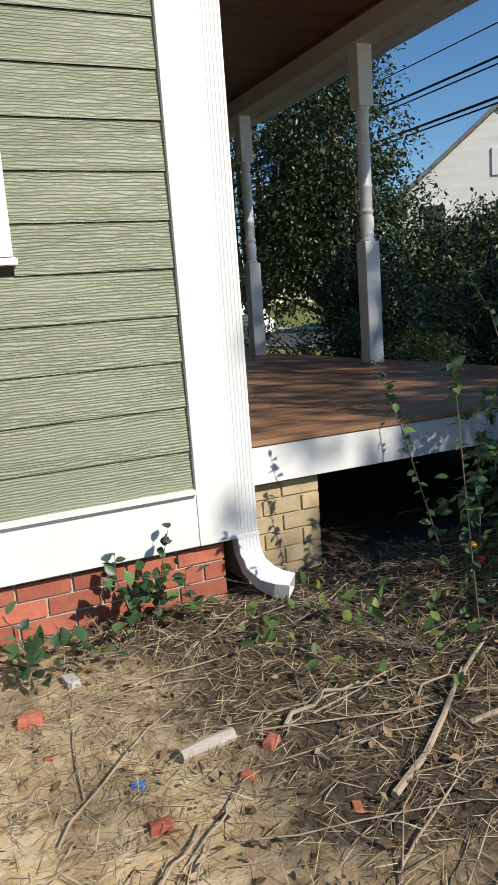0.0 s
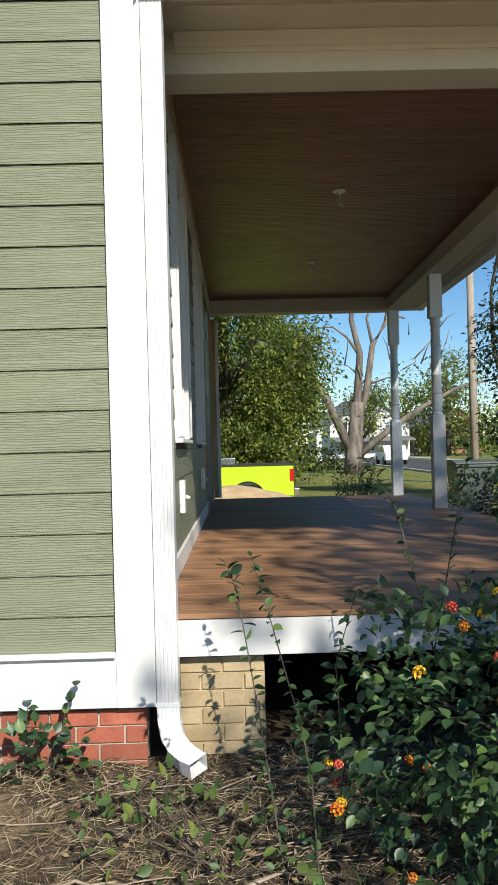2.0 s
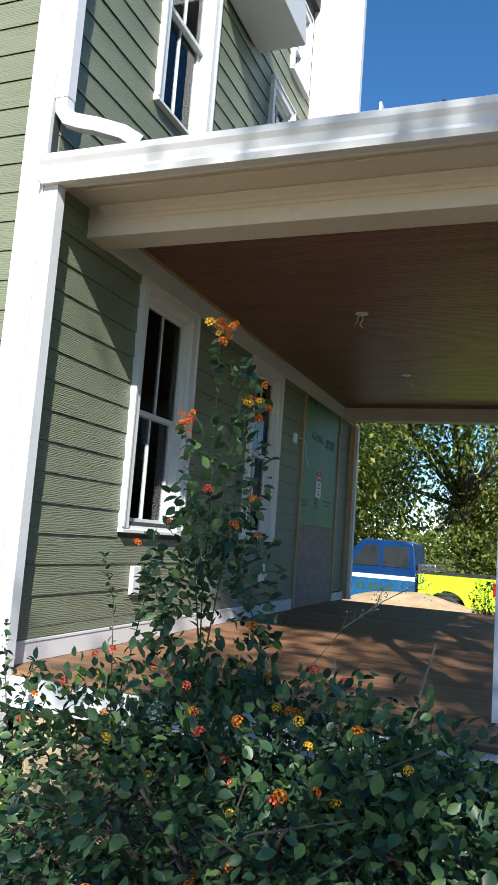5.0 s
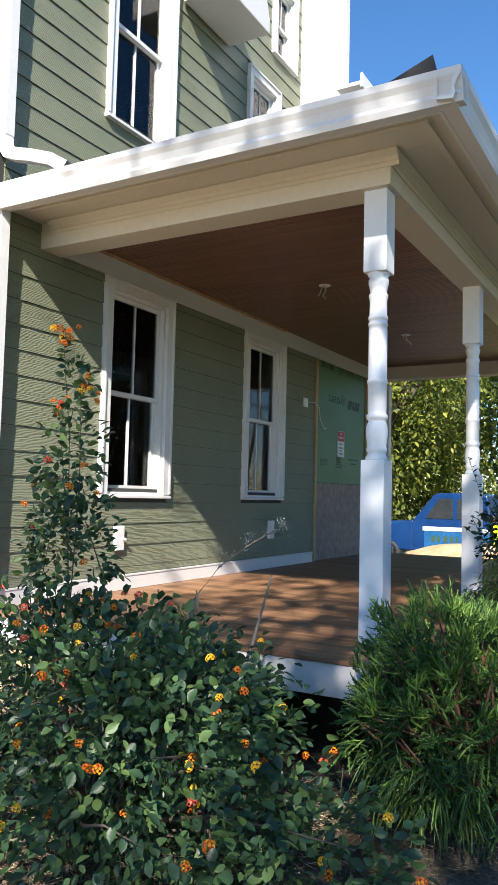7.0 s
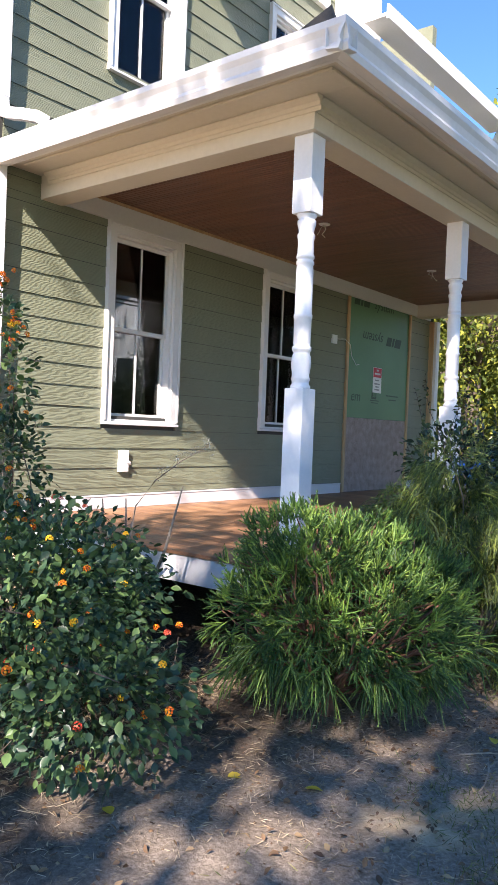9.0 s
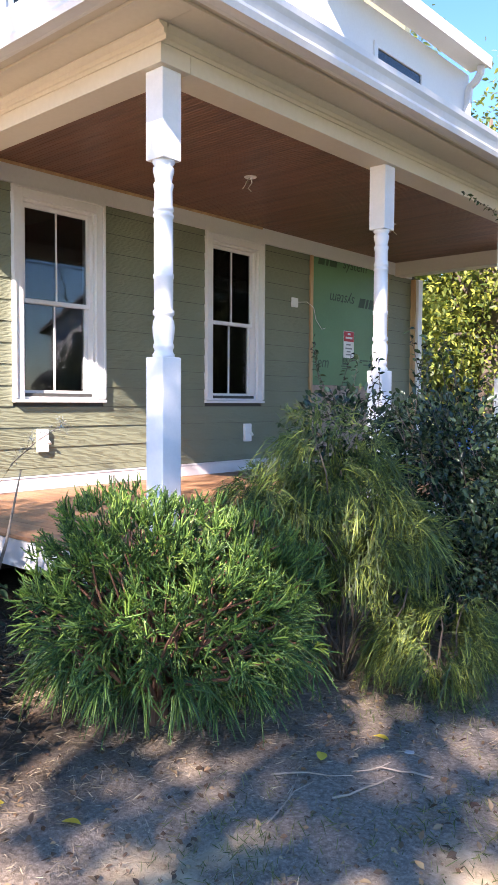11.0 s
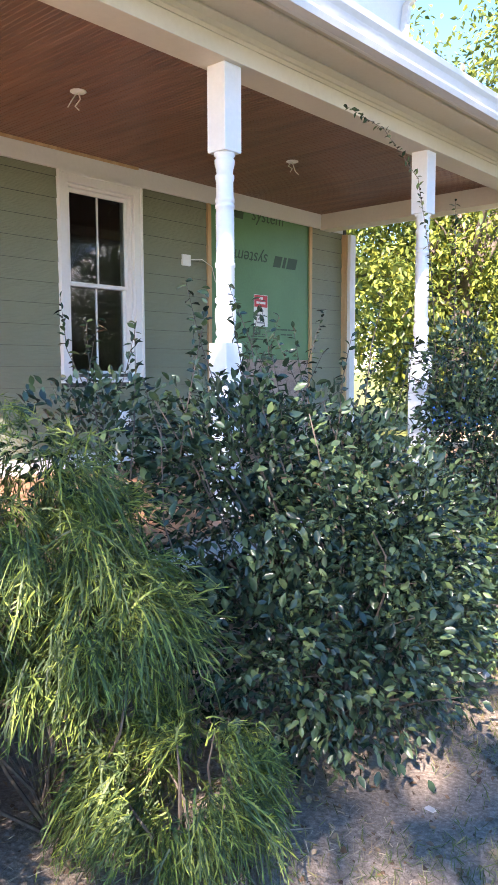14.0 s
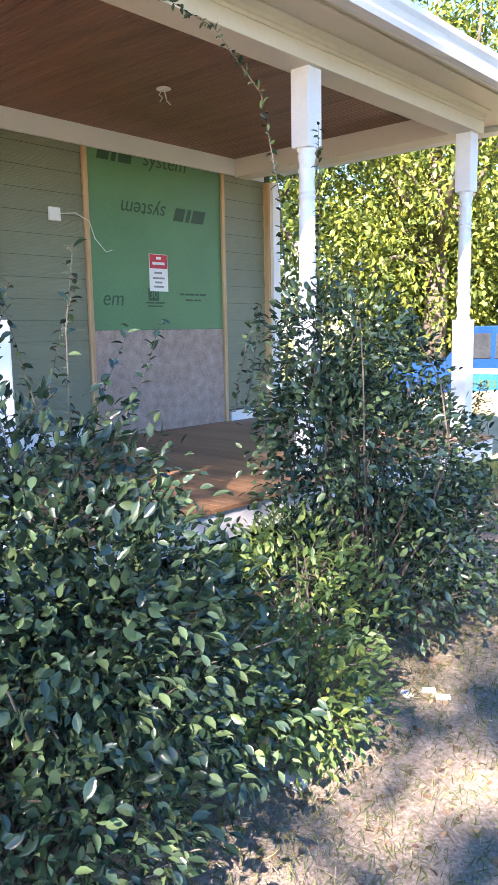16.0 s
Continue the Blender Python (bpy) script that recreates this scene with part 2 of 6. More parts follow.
M = {
    "siding_x": siding_mat("sage_siding", (0.182, 0.198, 0.132), (0.210, 0.228, 0.152), "x"),
    "white": stained("white_trim_paint", (0.67, 0.665, 0.655), (0.74, 0.735, 0.725), 0.45, 1.2, 40, 0.05, 0.002),
    "white_post": stained("white_post_paint", (0.72, 0.73, 0.75), (0.80, 0.80, 0.82), 0.4, 3, 50, 0.06, 0.002),
    "primer": stained("cream_primed_wood", (0.57, 0.52, 0.43), (0.64, 0.59, 0.50), 0.55, 0.9, 30, 0.06, 0.002),
    "gutter": stained("white_enamel_gutter", (0.62, 0.62, 0.63), (0.70, 0.70, 0.71), 0.42, 2, 30, 0, 0.001),
    "deck": stained("stained_hardwood_deck", (0.20, 0.10, 0.055), (0.36, 0.20, 0.105), 0.5, 2.2, 26, 0.12, 0.002, (0.35, 6, 6), rand=0.16, spec=0.28),
    "ceiling": stained("brown_beadboard", (0.125, 0.054, 0.030), (0.235, 0.106, 0.060), 0.40, 2.0, 18, 0.12, 0.002, (0.5, 5, 5)),
    "brick": stained("red_brick", (0.28, 0.075, 0.045), (0.44, 0.14, 0.085), 0.85, 6, 70, 0.5, 0.004, rand=0.22),
    "tan_brick": stained("tan_brick", (0.36, 0.27, 0.15), (0.50, 0.40, 0.25), 0.85, 6, 70, 0.5, 0.004, rand=0.15),
    "mortar": stained("mortar", (0.36, 0.31, 0.25), (0.50, 0.44, 0.36), 0.95, 8, 80, 0.5, 0.004),
    # near-black backing paints the lap shadow into the gaps between siding boards
    "sheath": stained("lap_gap_shade", (0.040, 0.042, 0.040), (0.060, 0.062, 0.058), 0.9, 3, 60, 0.1, 0.002),
    "bin_plastic": stained("grey_green_bin_plastic", (0.085, 0.105, 0.095), (0.12, 0.14, 0.125), 0.5, 3, 40, 0.1, 0.002),
    "rubber": stained("black_rubber", (0.018, 0.018, 0.018), (0.03, 0.03, 0.03), 0.8, 4, 40, 0.1, 0.002),
    "zip": stained("green_coated_sheathing", (0.072, 0.185, 0.082), (0.098, 0.235, 0.108), 0.5, 1.5, 50, 0.1, 0.002),
    "osb": stained("weathered_strand_board", (0.26, 0.185, 0.15), (0.44, 0.34, 0.29), 0.85, 12, 60, 0.4, 0.003, fine_mix=0.5),
    "stud": stained("raw_pine_strip", (0.42, 0.26, 0.13), (0.58, 0.40, 0.22), 0.7, 3, 30, 0.2, 0.002, (5, 5, 0.5)),
    "print": stained("dark_green_print", (0.022, 0.060, 0.030), (0.03, 0.075, 0.04), 0.6, 4, 40, 0),
    "paper": stained("white_paper", (0.72, 0.72, 0.70), (0.82, 0.82, 0.80), 0.6, 5, 40, 0.02),
    "red_print": stained("red_print", (0.50, 0.03, 0.045), (0.60, 0.05, 0.06), 0.55, 5, 40, 0),
    "grey_print": stained("grey_print", (0.20, 0.20, 0.21), (0.28, 0.28, 0.29), 0.6, 5, 40, 0),
    # dark grey imitates the gloom of the rooms behind the glass
    "room_gloom": stained("painted_room_gloom", (0.10, 0.09, 0.08), (0.16, 0.15, 0.13), 0.9, 1, 20, 0.1),
    "shingle": stained("charcoal_shingle", (0.025, 0.025, 0.027), (0.06, 0.058, 0.055), 0.9, 5, 90, 0.5),
    "glass": glass("window_glass"),
    "plastic_white": stained("white_plastic", (0.72, 0.72, 0.70), (0.80, 0.80, 0.78), 0.35, 3, 30, 0.02),
    "wire_white": stained("white_cable", (0.66, 0.64, 0.58), (0.74, 0.72, 0.66), 0.5, 3, 30, 0),
    # near-black colour stands in for the shade under and between the deck boards
    "underdeck_shade": stained("painted_underdeck_shade", (0.035, 0.028, 0.022), (0.08, 0.06, 0.05), 0.95, 3, 40, 0.4),
    "bark": stained("grey_brown_bark", (0.055, 0.043, 0.033), (0.15, 0.12, 0.095), 0.9, 5, 30, 0.7, 0.01, (3, 3, 0.6)),
    "grey_bark": stained("weathered_grey_bark", (0.09, 0.075, 0.062), (0.27, 0.23, 0.19), 0.9, 2, 14, 0.6, 0.02, (2, 2, 0.5)),
    "pale_bark": stained("bleached_bark", (0.26, 0.21, 0.165), (0.46, 0.40, 0.33), 0.9, 2, 14, 0.6, 0.02, (2, 2, 0.5)),
    "red_bark": stained("russet_bark", (0.10, 0.045, 0.028), (0.22, 0.11, 0.07), 0.9, 5, 40, 0.7, 0.005, (3, 3, 0.6)),
    "twig": stained("dry_twig", (0.22, 0.165, 0.115), (0.42, 0.34, 0.26), 0.85, 6, 60, 0.3),
    "straw": leafy("dry_straw", (0.13, 0.095, 0.055), (0.30, 0.24, 0.15), (0.48, 0.40, 0.27), 0.8, 0.1, 0.2),
    "litter": leafy("fallen_leaf", (0.07, 0.045, 0.03), (0.17, 0.105, 0.06), (0.33, 0.24, 0.14), 0.8, 0.1, 0.2),
    "yellow_leaf": leafy("yellow_leaf", (0.50, 0.36, 0.03), (0.62, 0.46, 0.05), (0.68, 0.54, 0.10), 0.6, 0.3, 0.3),
    "grass": leafy("thin_grass", (0.05, 0.07, 0.02), (0.11, 0.13, 0.04), (0.26, 0.24, 0.10), 0.7, 0.3, 0.3),
    "lantana": leafy("lantana_leaf", (0.020, 0.048, 0.024), (0.046, 0.098, 0.042), (0.13, 0.21, 0.06), 0.42, 0.25),
    "camellia": leafy("camellia_leaf", (0.012, 0.027, 0.016), (0.030, 0.056, 0.031), (0.10, 0.145, 0.06), 0.24, 0.10, 0.5),
    "silver_leaf": leafy("silvery_leaf", (0.28, 0.32, 0.28), (0.42, 0.46, 0.42), (0.60, 0.62, 0.58), 0.6, 0.2, 0.3),
    "lowshrub": leafy("light_green_leaf", (0.05, 0.095, 0.03), (0.10, 0.16, 0.045), (0.22, 0.27, 0.06), 0.5, 0.3),
    "cedar": leafy("cedar_needle", (0.026, 0.066, 0.018), (0.058, 0.13, 0.030), (0.22, 0.34, 0.065), 0.45, 0.2),
    # lighter copy of the cedar green, paints light onto the top tufts
    "cedar_top_lit": leafy("top_lit_cedar_needle", (0.07, 0.15, 0.03), (0.14, 0.26, 0.045), (0.26, 0.38, 0.07), 0.45, 0.25),
    "cypress": leafy("gold_thread_foliage", (0.034, 0.060, 0.020), (0.085, 0.130, 0.034), (0.30, 0.36, 0.06), 0.55, 0.3),
    "tree_leaf": leafy("broad_tree_leaf", (0.06, 0.10, 0.025), (0.15, 0.205, 0.042), (0.33, 0.35, 0.06), 0.5, 0.45),
    "tree_gold": leafy("turning_tree_leaf", (0.05, 0.085, 0.02), (0.15, 0.19, 0.035), (0.36, 0.37, 0.055), 0.5, 0.45),
    "tree_dark": leafy("dark_evergreen_leaf", (0.018, 0.032, 0.014), (0.036, 0.060, 0.022), (0.085, 0.105, 0.035), 0.4, 0.2),
    "petal_o": leafy("orange_petal", (0.62, 0.10, 0.012), (0.75, 0.20, 0.012), (0.80, 0.36, 0.02), 0.5, 0.2, 0.3),
    "petal_y": leafy("yellow_petal", (0.75, 0.36, 0.015), (0.80, 0.45, 0.02), (0.82, 0.55, 0.04), 0.5, 0.2, 0.3),
    "petal_r": leafy("coral_petal", (0.60, 0.05, 0.03), (0.70, 0.10, 0.05), (0.72, 0.22, 0.14), 0.5, 0.2, 0.3),
    "lime": stained("lime_car_paint", (0.46, 0.72, 0.02), (0.52, 0.78, 0.03), 0.25, 2, 20, 0, spec=0.6),
    "blue": stained("blue_car_paint", (0.006, 0.032, 0.12), (0.010, 0.045, 0.16), 0.2, 2, 20, 0, spec=0.6),
    "skyblue": stained("light_blue_car_paint", (0.012, 0.085, 0.22), (0.02, 0.11, 0.27), 0.25, 2, 20, 0, spec=0.6),
    "black": stained("black_rubber", (0.012, 0.012, 0.012), (0.03, 0.03, 0.03), 0.7, 4, 40, 0.1),
    "tail_red": stained("red_lens", (0.42, 0.01, 0.01), (0.52, 0.02, 0.02), 0.2, 4, 40, 0),
    "chrome": stained("bright_metal", (0.55, 0.55, 0.56), (0.68, 0.68, 0.69), 0.25, 4, 30, 0.02, metal=1.0),
    "asphalt": stained("asphalt", (0.045, 0.045, 0.047), (0.075, 0.073, 0.07), 0.9, 2, 60, 0.2),
    "concrete": stained("concrete", (0.38, 0.36, 0.33), (0.48, 0.46, 0.43), 0.9, 2, 40, 0.2),
    "house_white": stained("white_clapboard", (0.62, 0.61, 0.58), (0.72, 0.71, 0.68), 0.7, 1, 12, 0.1, stretch=(1, 1, 6)),
    "house_brick": stained("far_brick", (0.25, 0.10, 0.07), (0.36, 0.17, 0.12), 0.85, 3, 30, 0.1),
    "roof_grey": stained("grey_shingles", (0.12, 0.12, 0.125), (0.20, 0.20, 0.20), 0.9, 3, 40, 0.2),
    "dark_glass": stained("dark_far_glass", (0.02, 0.025, 0.03), (0.04, 0.045, 0.05), 0.1, 2, 20, 0),
    "ground": ground_mat(),
    "blue_wrap": stained("blue_plastic_wrapper", (0.02, 0.10, 0.42), (0.04, 0.16, 0.52), 0.3, 9, 60, 0.3),
    "wood_grey": stained("weathered_wood", (0.30, 0.25, 0.21), (0.46, 0.41, 0.36), 0.85, 4, 40, 0.4, 0.003, (1, 6, 6)),
}

# ---- builders ----


class Geo:
    """Gathers vertices and faces of one mesh."""

    def __init__(self):
        self.v, self.f = [], []

    def add(self, verts, faces):
        k = len(self.v)
        self.v.extend(verts)
        self.f.extend([tuple(i + k for i in f) for f in faces])
        return self

    def box(self, x0, x1, y0, y1, z0, z1):
        return self.add([(x0, y0, z0), (x1, y0, z0), (x1, y1, z0), (x0, y1, z0), (x0, y0, z1), (x1, y0, z1), (x1, y1, z1), (x0, y1, z1)],
                        [(0, 3, 2, 1), (4, 5, 6, 7), (0, 1, 5, 4), (1, 2, 6, 5), (2, 3, 7, 6), (3, 0, 4, 7)])

    def prism(self, outline, axis, a, b):
        """An outline of (u, w) pairs pushed along an axis from a to b."""
        def at(u, w, s):
            return {"x": (s, u, w), "y": (u, s, w), "z": (u, w, s)}[axis]
        k = len(outline)
        vs = [at(u, w, a) for u, w in outline] + [at(u, w, b) for u, w in outline]
        return self.add(vs, [tuple(range(k))[::-1], tuple(range(k, 2 * k))] + [(i, (i + 1) % k, k + (i + 1) % k, k + i) for i in range(k)])

    def tube(self, pts, radii, sides=6, caps=True):
        pts = [Vector(q) for q in pts]
        if isinstance(radii, (int, float)):
            radii = [radii] * len(pts)
        vs, k = [], sides
        for i, q in enumerate(pts):
            d = (pts[min(i + 1, len(pts) - 1)] - pts[max(i - 1, 0)]).normalized()
            a = d.cross(Vector((0, 0, 1)) if abs(d.z) < 0.9 else Vector((1, 0, 0))).normalized()
            b = d.cross(a)
            vs += [tuple(q + (a * math.cos(2 * math.pi * j / k) + b * math.sin(2 * math.pi * j / k)) * radii[i]) for j in range(k)]
        fs = [(i * k + j, i * k + (j + 1) % k, (i + 1) * k + (j + 1) % k, (i + 1) * k + j) for i in range(len(pts) - 1) for j in range(k)]
        if caps:
            fs += [tuple(range(k))[::-1], tuple(range((len(pts) - 1) * k, len(pts) * k))]
        return self.add(vs, fs)

    def lathe(self, profile, x=0, y=0, sides=24):
        vs = [(x + r * math.cos(2 * math.pi * j / sides), y + r * math.sin(2 * math.pi * j / sides), z) for r, z in profile for j in range(sides)]
        fs = [(i * sides + j, i * sides + (j + 1) % sides, (i + 1) * sides + (j + 1) % sides, (i + 1) * sides + j)
              for i in range(len(profile) - 1) for j in range(sides)]
        return self.add(vs, fs + [tuple(range(sides))[::-1], tuple(range((len(profile) - 1) * sides, len(profile) * sides))])

    def mesh(self, name, mat, bevel=0.0, smooth=False):
        me = bpy.data.meshes.new(name)
        me.from_pydata(self.v, [], self.f)
        bm = bmesh.new()
        bm.from_mesh(me)
        bmesh.ops.recalc_face_normals(bm, faces=bm.faces)
        if bevel:
            bmesh.ops.bevel(bm, geom=list(bm.edges), offset=bevel, segments=2, profile=0.6, affect="EDGES", clamp_overlap=True)
        bm.to_mesh(me)
        bm.free()
        me.materials.append(M[mat])
        if smooth:
            me.shade_smooth()
        return me


def part(name, geo, mat, parent, label="", bevel=0.0, smooth=False):
    """One mesh under a thing or a part. The geometry is in the world's (or the thing's own) metres."""
    me = geo.mesh(name, mat, bevel, smooth) if isinstance(geo, Geo) else geo
    ob = new(name, me)
    if parent:
        ob.parent = parent
        if not parent.parent:
            ob.matrix_parent_inverse = Matrix.Translation(-parent.location)
    return tagged(ob, label)


def thing(name, at, label, category, group="", kind=""):
    ob = new(name)
    ob.location = at
    ob.empty_display_size = 0.1
    return tagged(ob, label, category, group, kind)


def structure(name, geo, mat, label="", bevel=0.0, category=""):
    return tagged(part(name, geo, mat, None, label, bevel), label, category, "", "structure")


def cloud_mesh(name, verts, faces, mat, smooth=False):
    me = bpy.data.meshes.new(name)
    nv, nf, k = len(verts), len(faces), faces.shape[1]
    me.vertices.add(nv)
    me.vertices.foreach_set("co", np.asarray(verts, dtype=np.float32).ravel())
    me.loops.add(nf * k)
    me.loops.foreach_set("vertex_index", faces.astype(np.int32).ravel())
    me.polygons.add(nf)
    me.polygons.foreach_set("loop_start", np.arange(0, nf * k, k, dtype=np.int32))
    me.update(calc_edges=True)
    me.materials.append(M[mat])
    return me


LEAF_V = np.array([(0, 0, 0), (-0.5, 0.38, 0.10), (0.5, 0.38, 0.10), (0, 0.42, 0.0), (0, 1, -0.06), (-0.34, 0.72, 0.07), (0.34, 0.72, 0.07)])
LEAF_F = np.array([(0, 3, 1), (0, 2, 3), (1, 3, 5), (2, 6, 3), (5, 3, 4), (6, 4, 3)])


FULL_V = np.array([(0, 0, 0), (-0.30, 0.15, 0.05), (0.30, 0.15, 0.05), (-0.49, 0.40, 0.10), (0.49, 0.40, 0.10), (-0.40, 0.68, 0.08), (0.40, 0.68, 0.08), (-0.14, 0.87, 0.01), (0.14, 0.87, 0.01), (0, 1, -0.06), (0, 0.40, 0.0), (0, 0.70, -0.01)])
FULL_F = np.array([(0, 10, 1), (0, 2, 10), (1, 10, 3), (2, 4, 10), (3, 10, 11), (4, 11, 10), (3, 11, 5), (4, 6, 11), (5, 11, 7), (6, 8, 11), (7, 11, 9), (8, 9, 11)])


def unit(a):
    return a / np.maximum(np.linalg.norm(a, axis=-1, keepdims=True), 1e-9)


def leaf_cloud(rng, pos, way, length, width=0.5, droop=0.3, face=(0, 0, 1), wild=0.6, full=False, turn=0.45):
    """Leaves at pos that point along way, with blades turned mostly to face."""
    n = len(pos)
    lv, lf = (FULL_V, FULL_F) if full else (LEAF_V, LEAF_F)
    way = unit(way + rng.normal(0, wild, (n, 3)) + np.array([0, 0, -droop]))
    side = unit(np.cross(way, np.array(face) + rng.normal(0, turn, (n, 3))))
    up = np.cross(side, way)
    ln = np.asarray(length) * np.ones(n)
    v = (pos[:, None, :] + lv[None, :, 0, None] * side[:, None, :] * (ln * width)[:, None, None]
         + lv[None, :, 1, None] * way[:, None, :] * ln[:, None, None] + lv[None, :, 2, None] * up[:, None, :] * ln[:, None, None])
    f = lf[None] + (np.arange(n) * len(lv))[:, None, None]
    return v.reshape(-1, 3), f.reshape(-1, 3)


def in_blobs(rng, n, blobs, shell=0.55):
    """Points in ellipsoids (x, y, z, rx, ry, rz), more of them near the skin; also the outward directions."""
    w = np.array([b[3] * b[4] * b[5] for b in blobs]) ** 0.67
    pick = rng.choice(len(blobs), n, p=w / w.sum())
    b = np.array(blobs)[pick]
    d = unit(rng.normal(0, 1, (n, 3)))
    r = shell + (1 - shell) * rng.random(n) ** 0.6
    r *= 1 + 0.10 * np.sin(7 * d[:, 0] + 5 * d[:, 2] + pick) + rng.normal(0, 0.05, n)
    return b[:, :3] + d * b[:, 3:] * r[:, None], d


def needle_cloud(pos, way, length, width, rng):
    n = len(pos)
    side = unit(np.cross(way, rng.normal(0, 1, (n, 3)))) * (width / 2)
    tip = pos + way * length
    mid = pos + way * length * 0.45
    v = np.stack([pos - side * 0.6, pos + side * 0.6, mid + side, tip, mid - side], 1).reshape(-1, 3)
    f = (np.array([(0, 1, 2), (0, 2, 4), (4, 2, 3)])[None] + (np.arange(n) * 5)[:, None, None]).reshape(-1, 3)
    return v, f


def limbs(rng, geo, base, tips, r0, r1=0.004, bend=0.12, steps=5, sides=5):
    for tip in tips:
        a, b = np.array(base, float), np.array(tip, float)
        off = rng.normal(0, bend, 3) * np.linalg.norm(b - a)
        off[2] = abs(off[2])
        pts = [tuple(a + (b - a) * s + off * math.sin(math.pi * s) + rng.normal(0, 0.012, 3) * (0 < s < 1)) for s in np.linspace(0, 1, steps)]
        geo.tube(pts, [r0 + (r1 - r0) * s for s in np.linspace(0, 1, steps)], sides)

# ---- ground and street ----


def step(a, b, v):
    s = min(max((v - a) / (b - a), 0), 1)
    return s * s * (3 - 2 * s)


def gz(x, y):
    """Height of the ground."""
    return -0.35 * max(step(10.5, 18, y), step(8.5, 11.5, x)) + 0.05 * step(4.5, 7.0, x) * (1 - step(10.5, 18, y)) * (1 - step(8.5, 11.5, x))


def rough_ground(x, y):
    near = 1 - step(9, 14, math.hypot(x - 3, y - 3))
    return gz(x, y) + near * (0.035 * noise.noise((x * 1.3, y * 1.3, 0)) + 0.016 * noise.noise((x * 6, y * 6, 3)))


GX = np.concatenate([[-900, -300, -120, -60, -35, -22, -14], np.arange(-9, -3, 0.75), np.arange(-3, 9, 0.11), np.arange(9, 13, 0.5), [14, 17, 20, 26, 40, 70, 140, 300, 900]])
GY = np.concatenate([[-900, -300, -120, -60, -35, -22, -14], np.arange(-9, -2, 0.75), np.arange(-2, 9, 0.11), np.arange(9, 19, 0.5), [20, 23, 28, 36, 50, 80, 140, 300, 900]])
gv = np.array([(x, y, rough_ground(x, y)) for x in GX for y in GY])
ii = np.arange((len(GX) - 1) * (len(GY) - 1))
i0 = (ii // (len(GY) - 1)) * len(GY) + ii % (len(GY) - 1)
ground = part("ground", cloud_mesh("ground", gv, np.stack([i0, i0 + len(GY), i0 + len(GY) + 1, i0 + 1], 1), "ground"), "ground", None)
ground.data.shade_smooth()
tagged(ground, "sandy soil with dry mulch and thin grass", "ground", "", "structure")

structure("road", Geo().box(12.2, 19.5, -250, 350, -0.36, -0.325), "asphalt", "grey asphalt street along the front yard", category="road")
structure("kerb", Geo().box(11.98, 12.2, -250, 350, -0.5, -0.24), "concrete", "pale concrete kerb along the street", category="kerb")
structure("pavement", Geo().box(20.6, 22.0, -250, 350, -0.40, -0.30), "concrete", "pale concrete pavement across the street", category="pavement")

# ---- the house: walls ----
XF, YS = 1.135, 2.872      # planes of the front and the side sheathing
LAP, LAP0 = 0.178, 0.641   # siding exposure and one lap line
DECK = 0.63

W1, W2 = (4.0, 4.945), (6.265, 7.185)     # casings along y
WZ = (1.39, 3.20)
UW = [((3.93, 4.85), (4.49, 6.35)), ((6.19, 6.92), (4.85, 6.12)), ((6.72, 7.32), (6.52, 7.5))]
CAS = 0.115


def hole(span, z, cas=CAS):
    return (span[0] + cas, span[1] - cas, z[0] + cas * 0.7, z[1] - cas)


def wall_with_holes(geo, fixed, a0, a1, z0, z1, holes):
    """Sheathing between two planes of x, cut round its openings."""
    ys = sorted({a0, a1, *[h[0] for h in holes], *[h[1] for h in holes]})
    for p, q in zip(ys, ys[1:]):
        cuts = sorted((h[2], h[3]) for h in holes if h[0] < (p + q) / 2 < h[1])
        z = z0
        for c0, c1 in cuts:
            geo.box(fixed[0], fixed[1], p, q, z, c0)
            z = c1
        geo.box(fixed[0], fixed[1], p, q, z, z1)


front_holes = [hole(W1, WZ), hole(W2, WZ)]
up_holes = [hole(s, z) for s, z in UW]
# sheathing is coloured dark so that the lap lines read as shadow
g = Geo()
wall_with_holes(g, (XF - 0.14, XF), YS, 10.62, 0.45, 3.6, front_holes)
wall_with_holes(g, (XF - 0.14, XF), YS, 7.5, 3.6, 7.8, up_holes)
wall_front = structure("wall_front", g, "sheath", "front wall clad in sage green lap siding", category="wall")
g = Geo()
g.box(-7, XF - 0.14, YS, YS + 0.14, 0.24, 7.8)
wall_side = structure("wall_side", g, "sheath", "side wall clad in sunlit sage green lap siding", category="wall")
structure("wall_back", Geo().box(-7.14, -7, YS, 10.62, -0.1, 7.8), "siding_x", "plain back wall of the house", category="wall")
structure("wall_far", Geo().box(-7, XF - 0.14, 10.48, 10.62, -0.1, 7.8), "siding_x", "plain far side wall of the house", category="wall")
# plain rooms added behind the windows, with their gloom put into the colour
structure("interior_floor", Geo().box(-6.99, XF - 0.15, YS + 0.15, 10.47, 0.50, 0.62), "room_gloom", "bare floor inside the unfinished house, coloured as gloom", category="floor")
structure("interior_ceiling", Geo().box(-6.99, XF - 0.15, YS + 0.15, 10.47, 3.45, 3.6), "room_gloom", "bare ceiling inside the unfinished house, coloured as gloom", category="ceiling")
structure("interior_partition", Geo().box(-2.6, -2.5, YS + 0.15, 10.47, 0.62, 3.45).box(-2.5, XF - 0.15, 5.55, 5.65, 0.62, 3.45), "room_gloom", "bare partitions inside the unfinished house, coloured as gloom", category="wall")
structure("upper_floor_partition", Geo().box(-2.6, -2.5, YS + 0.15, 10.47, 3.6, 7.7), "room_gloom", "bare upstairs partition inside the house, coloured as gloom", category="wall")
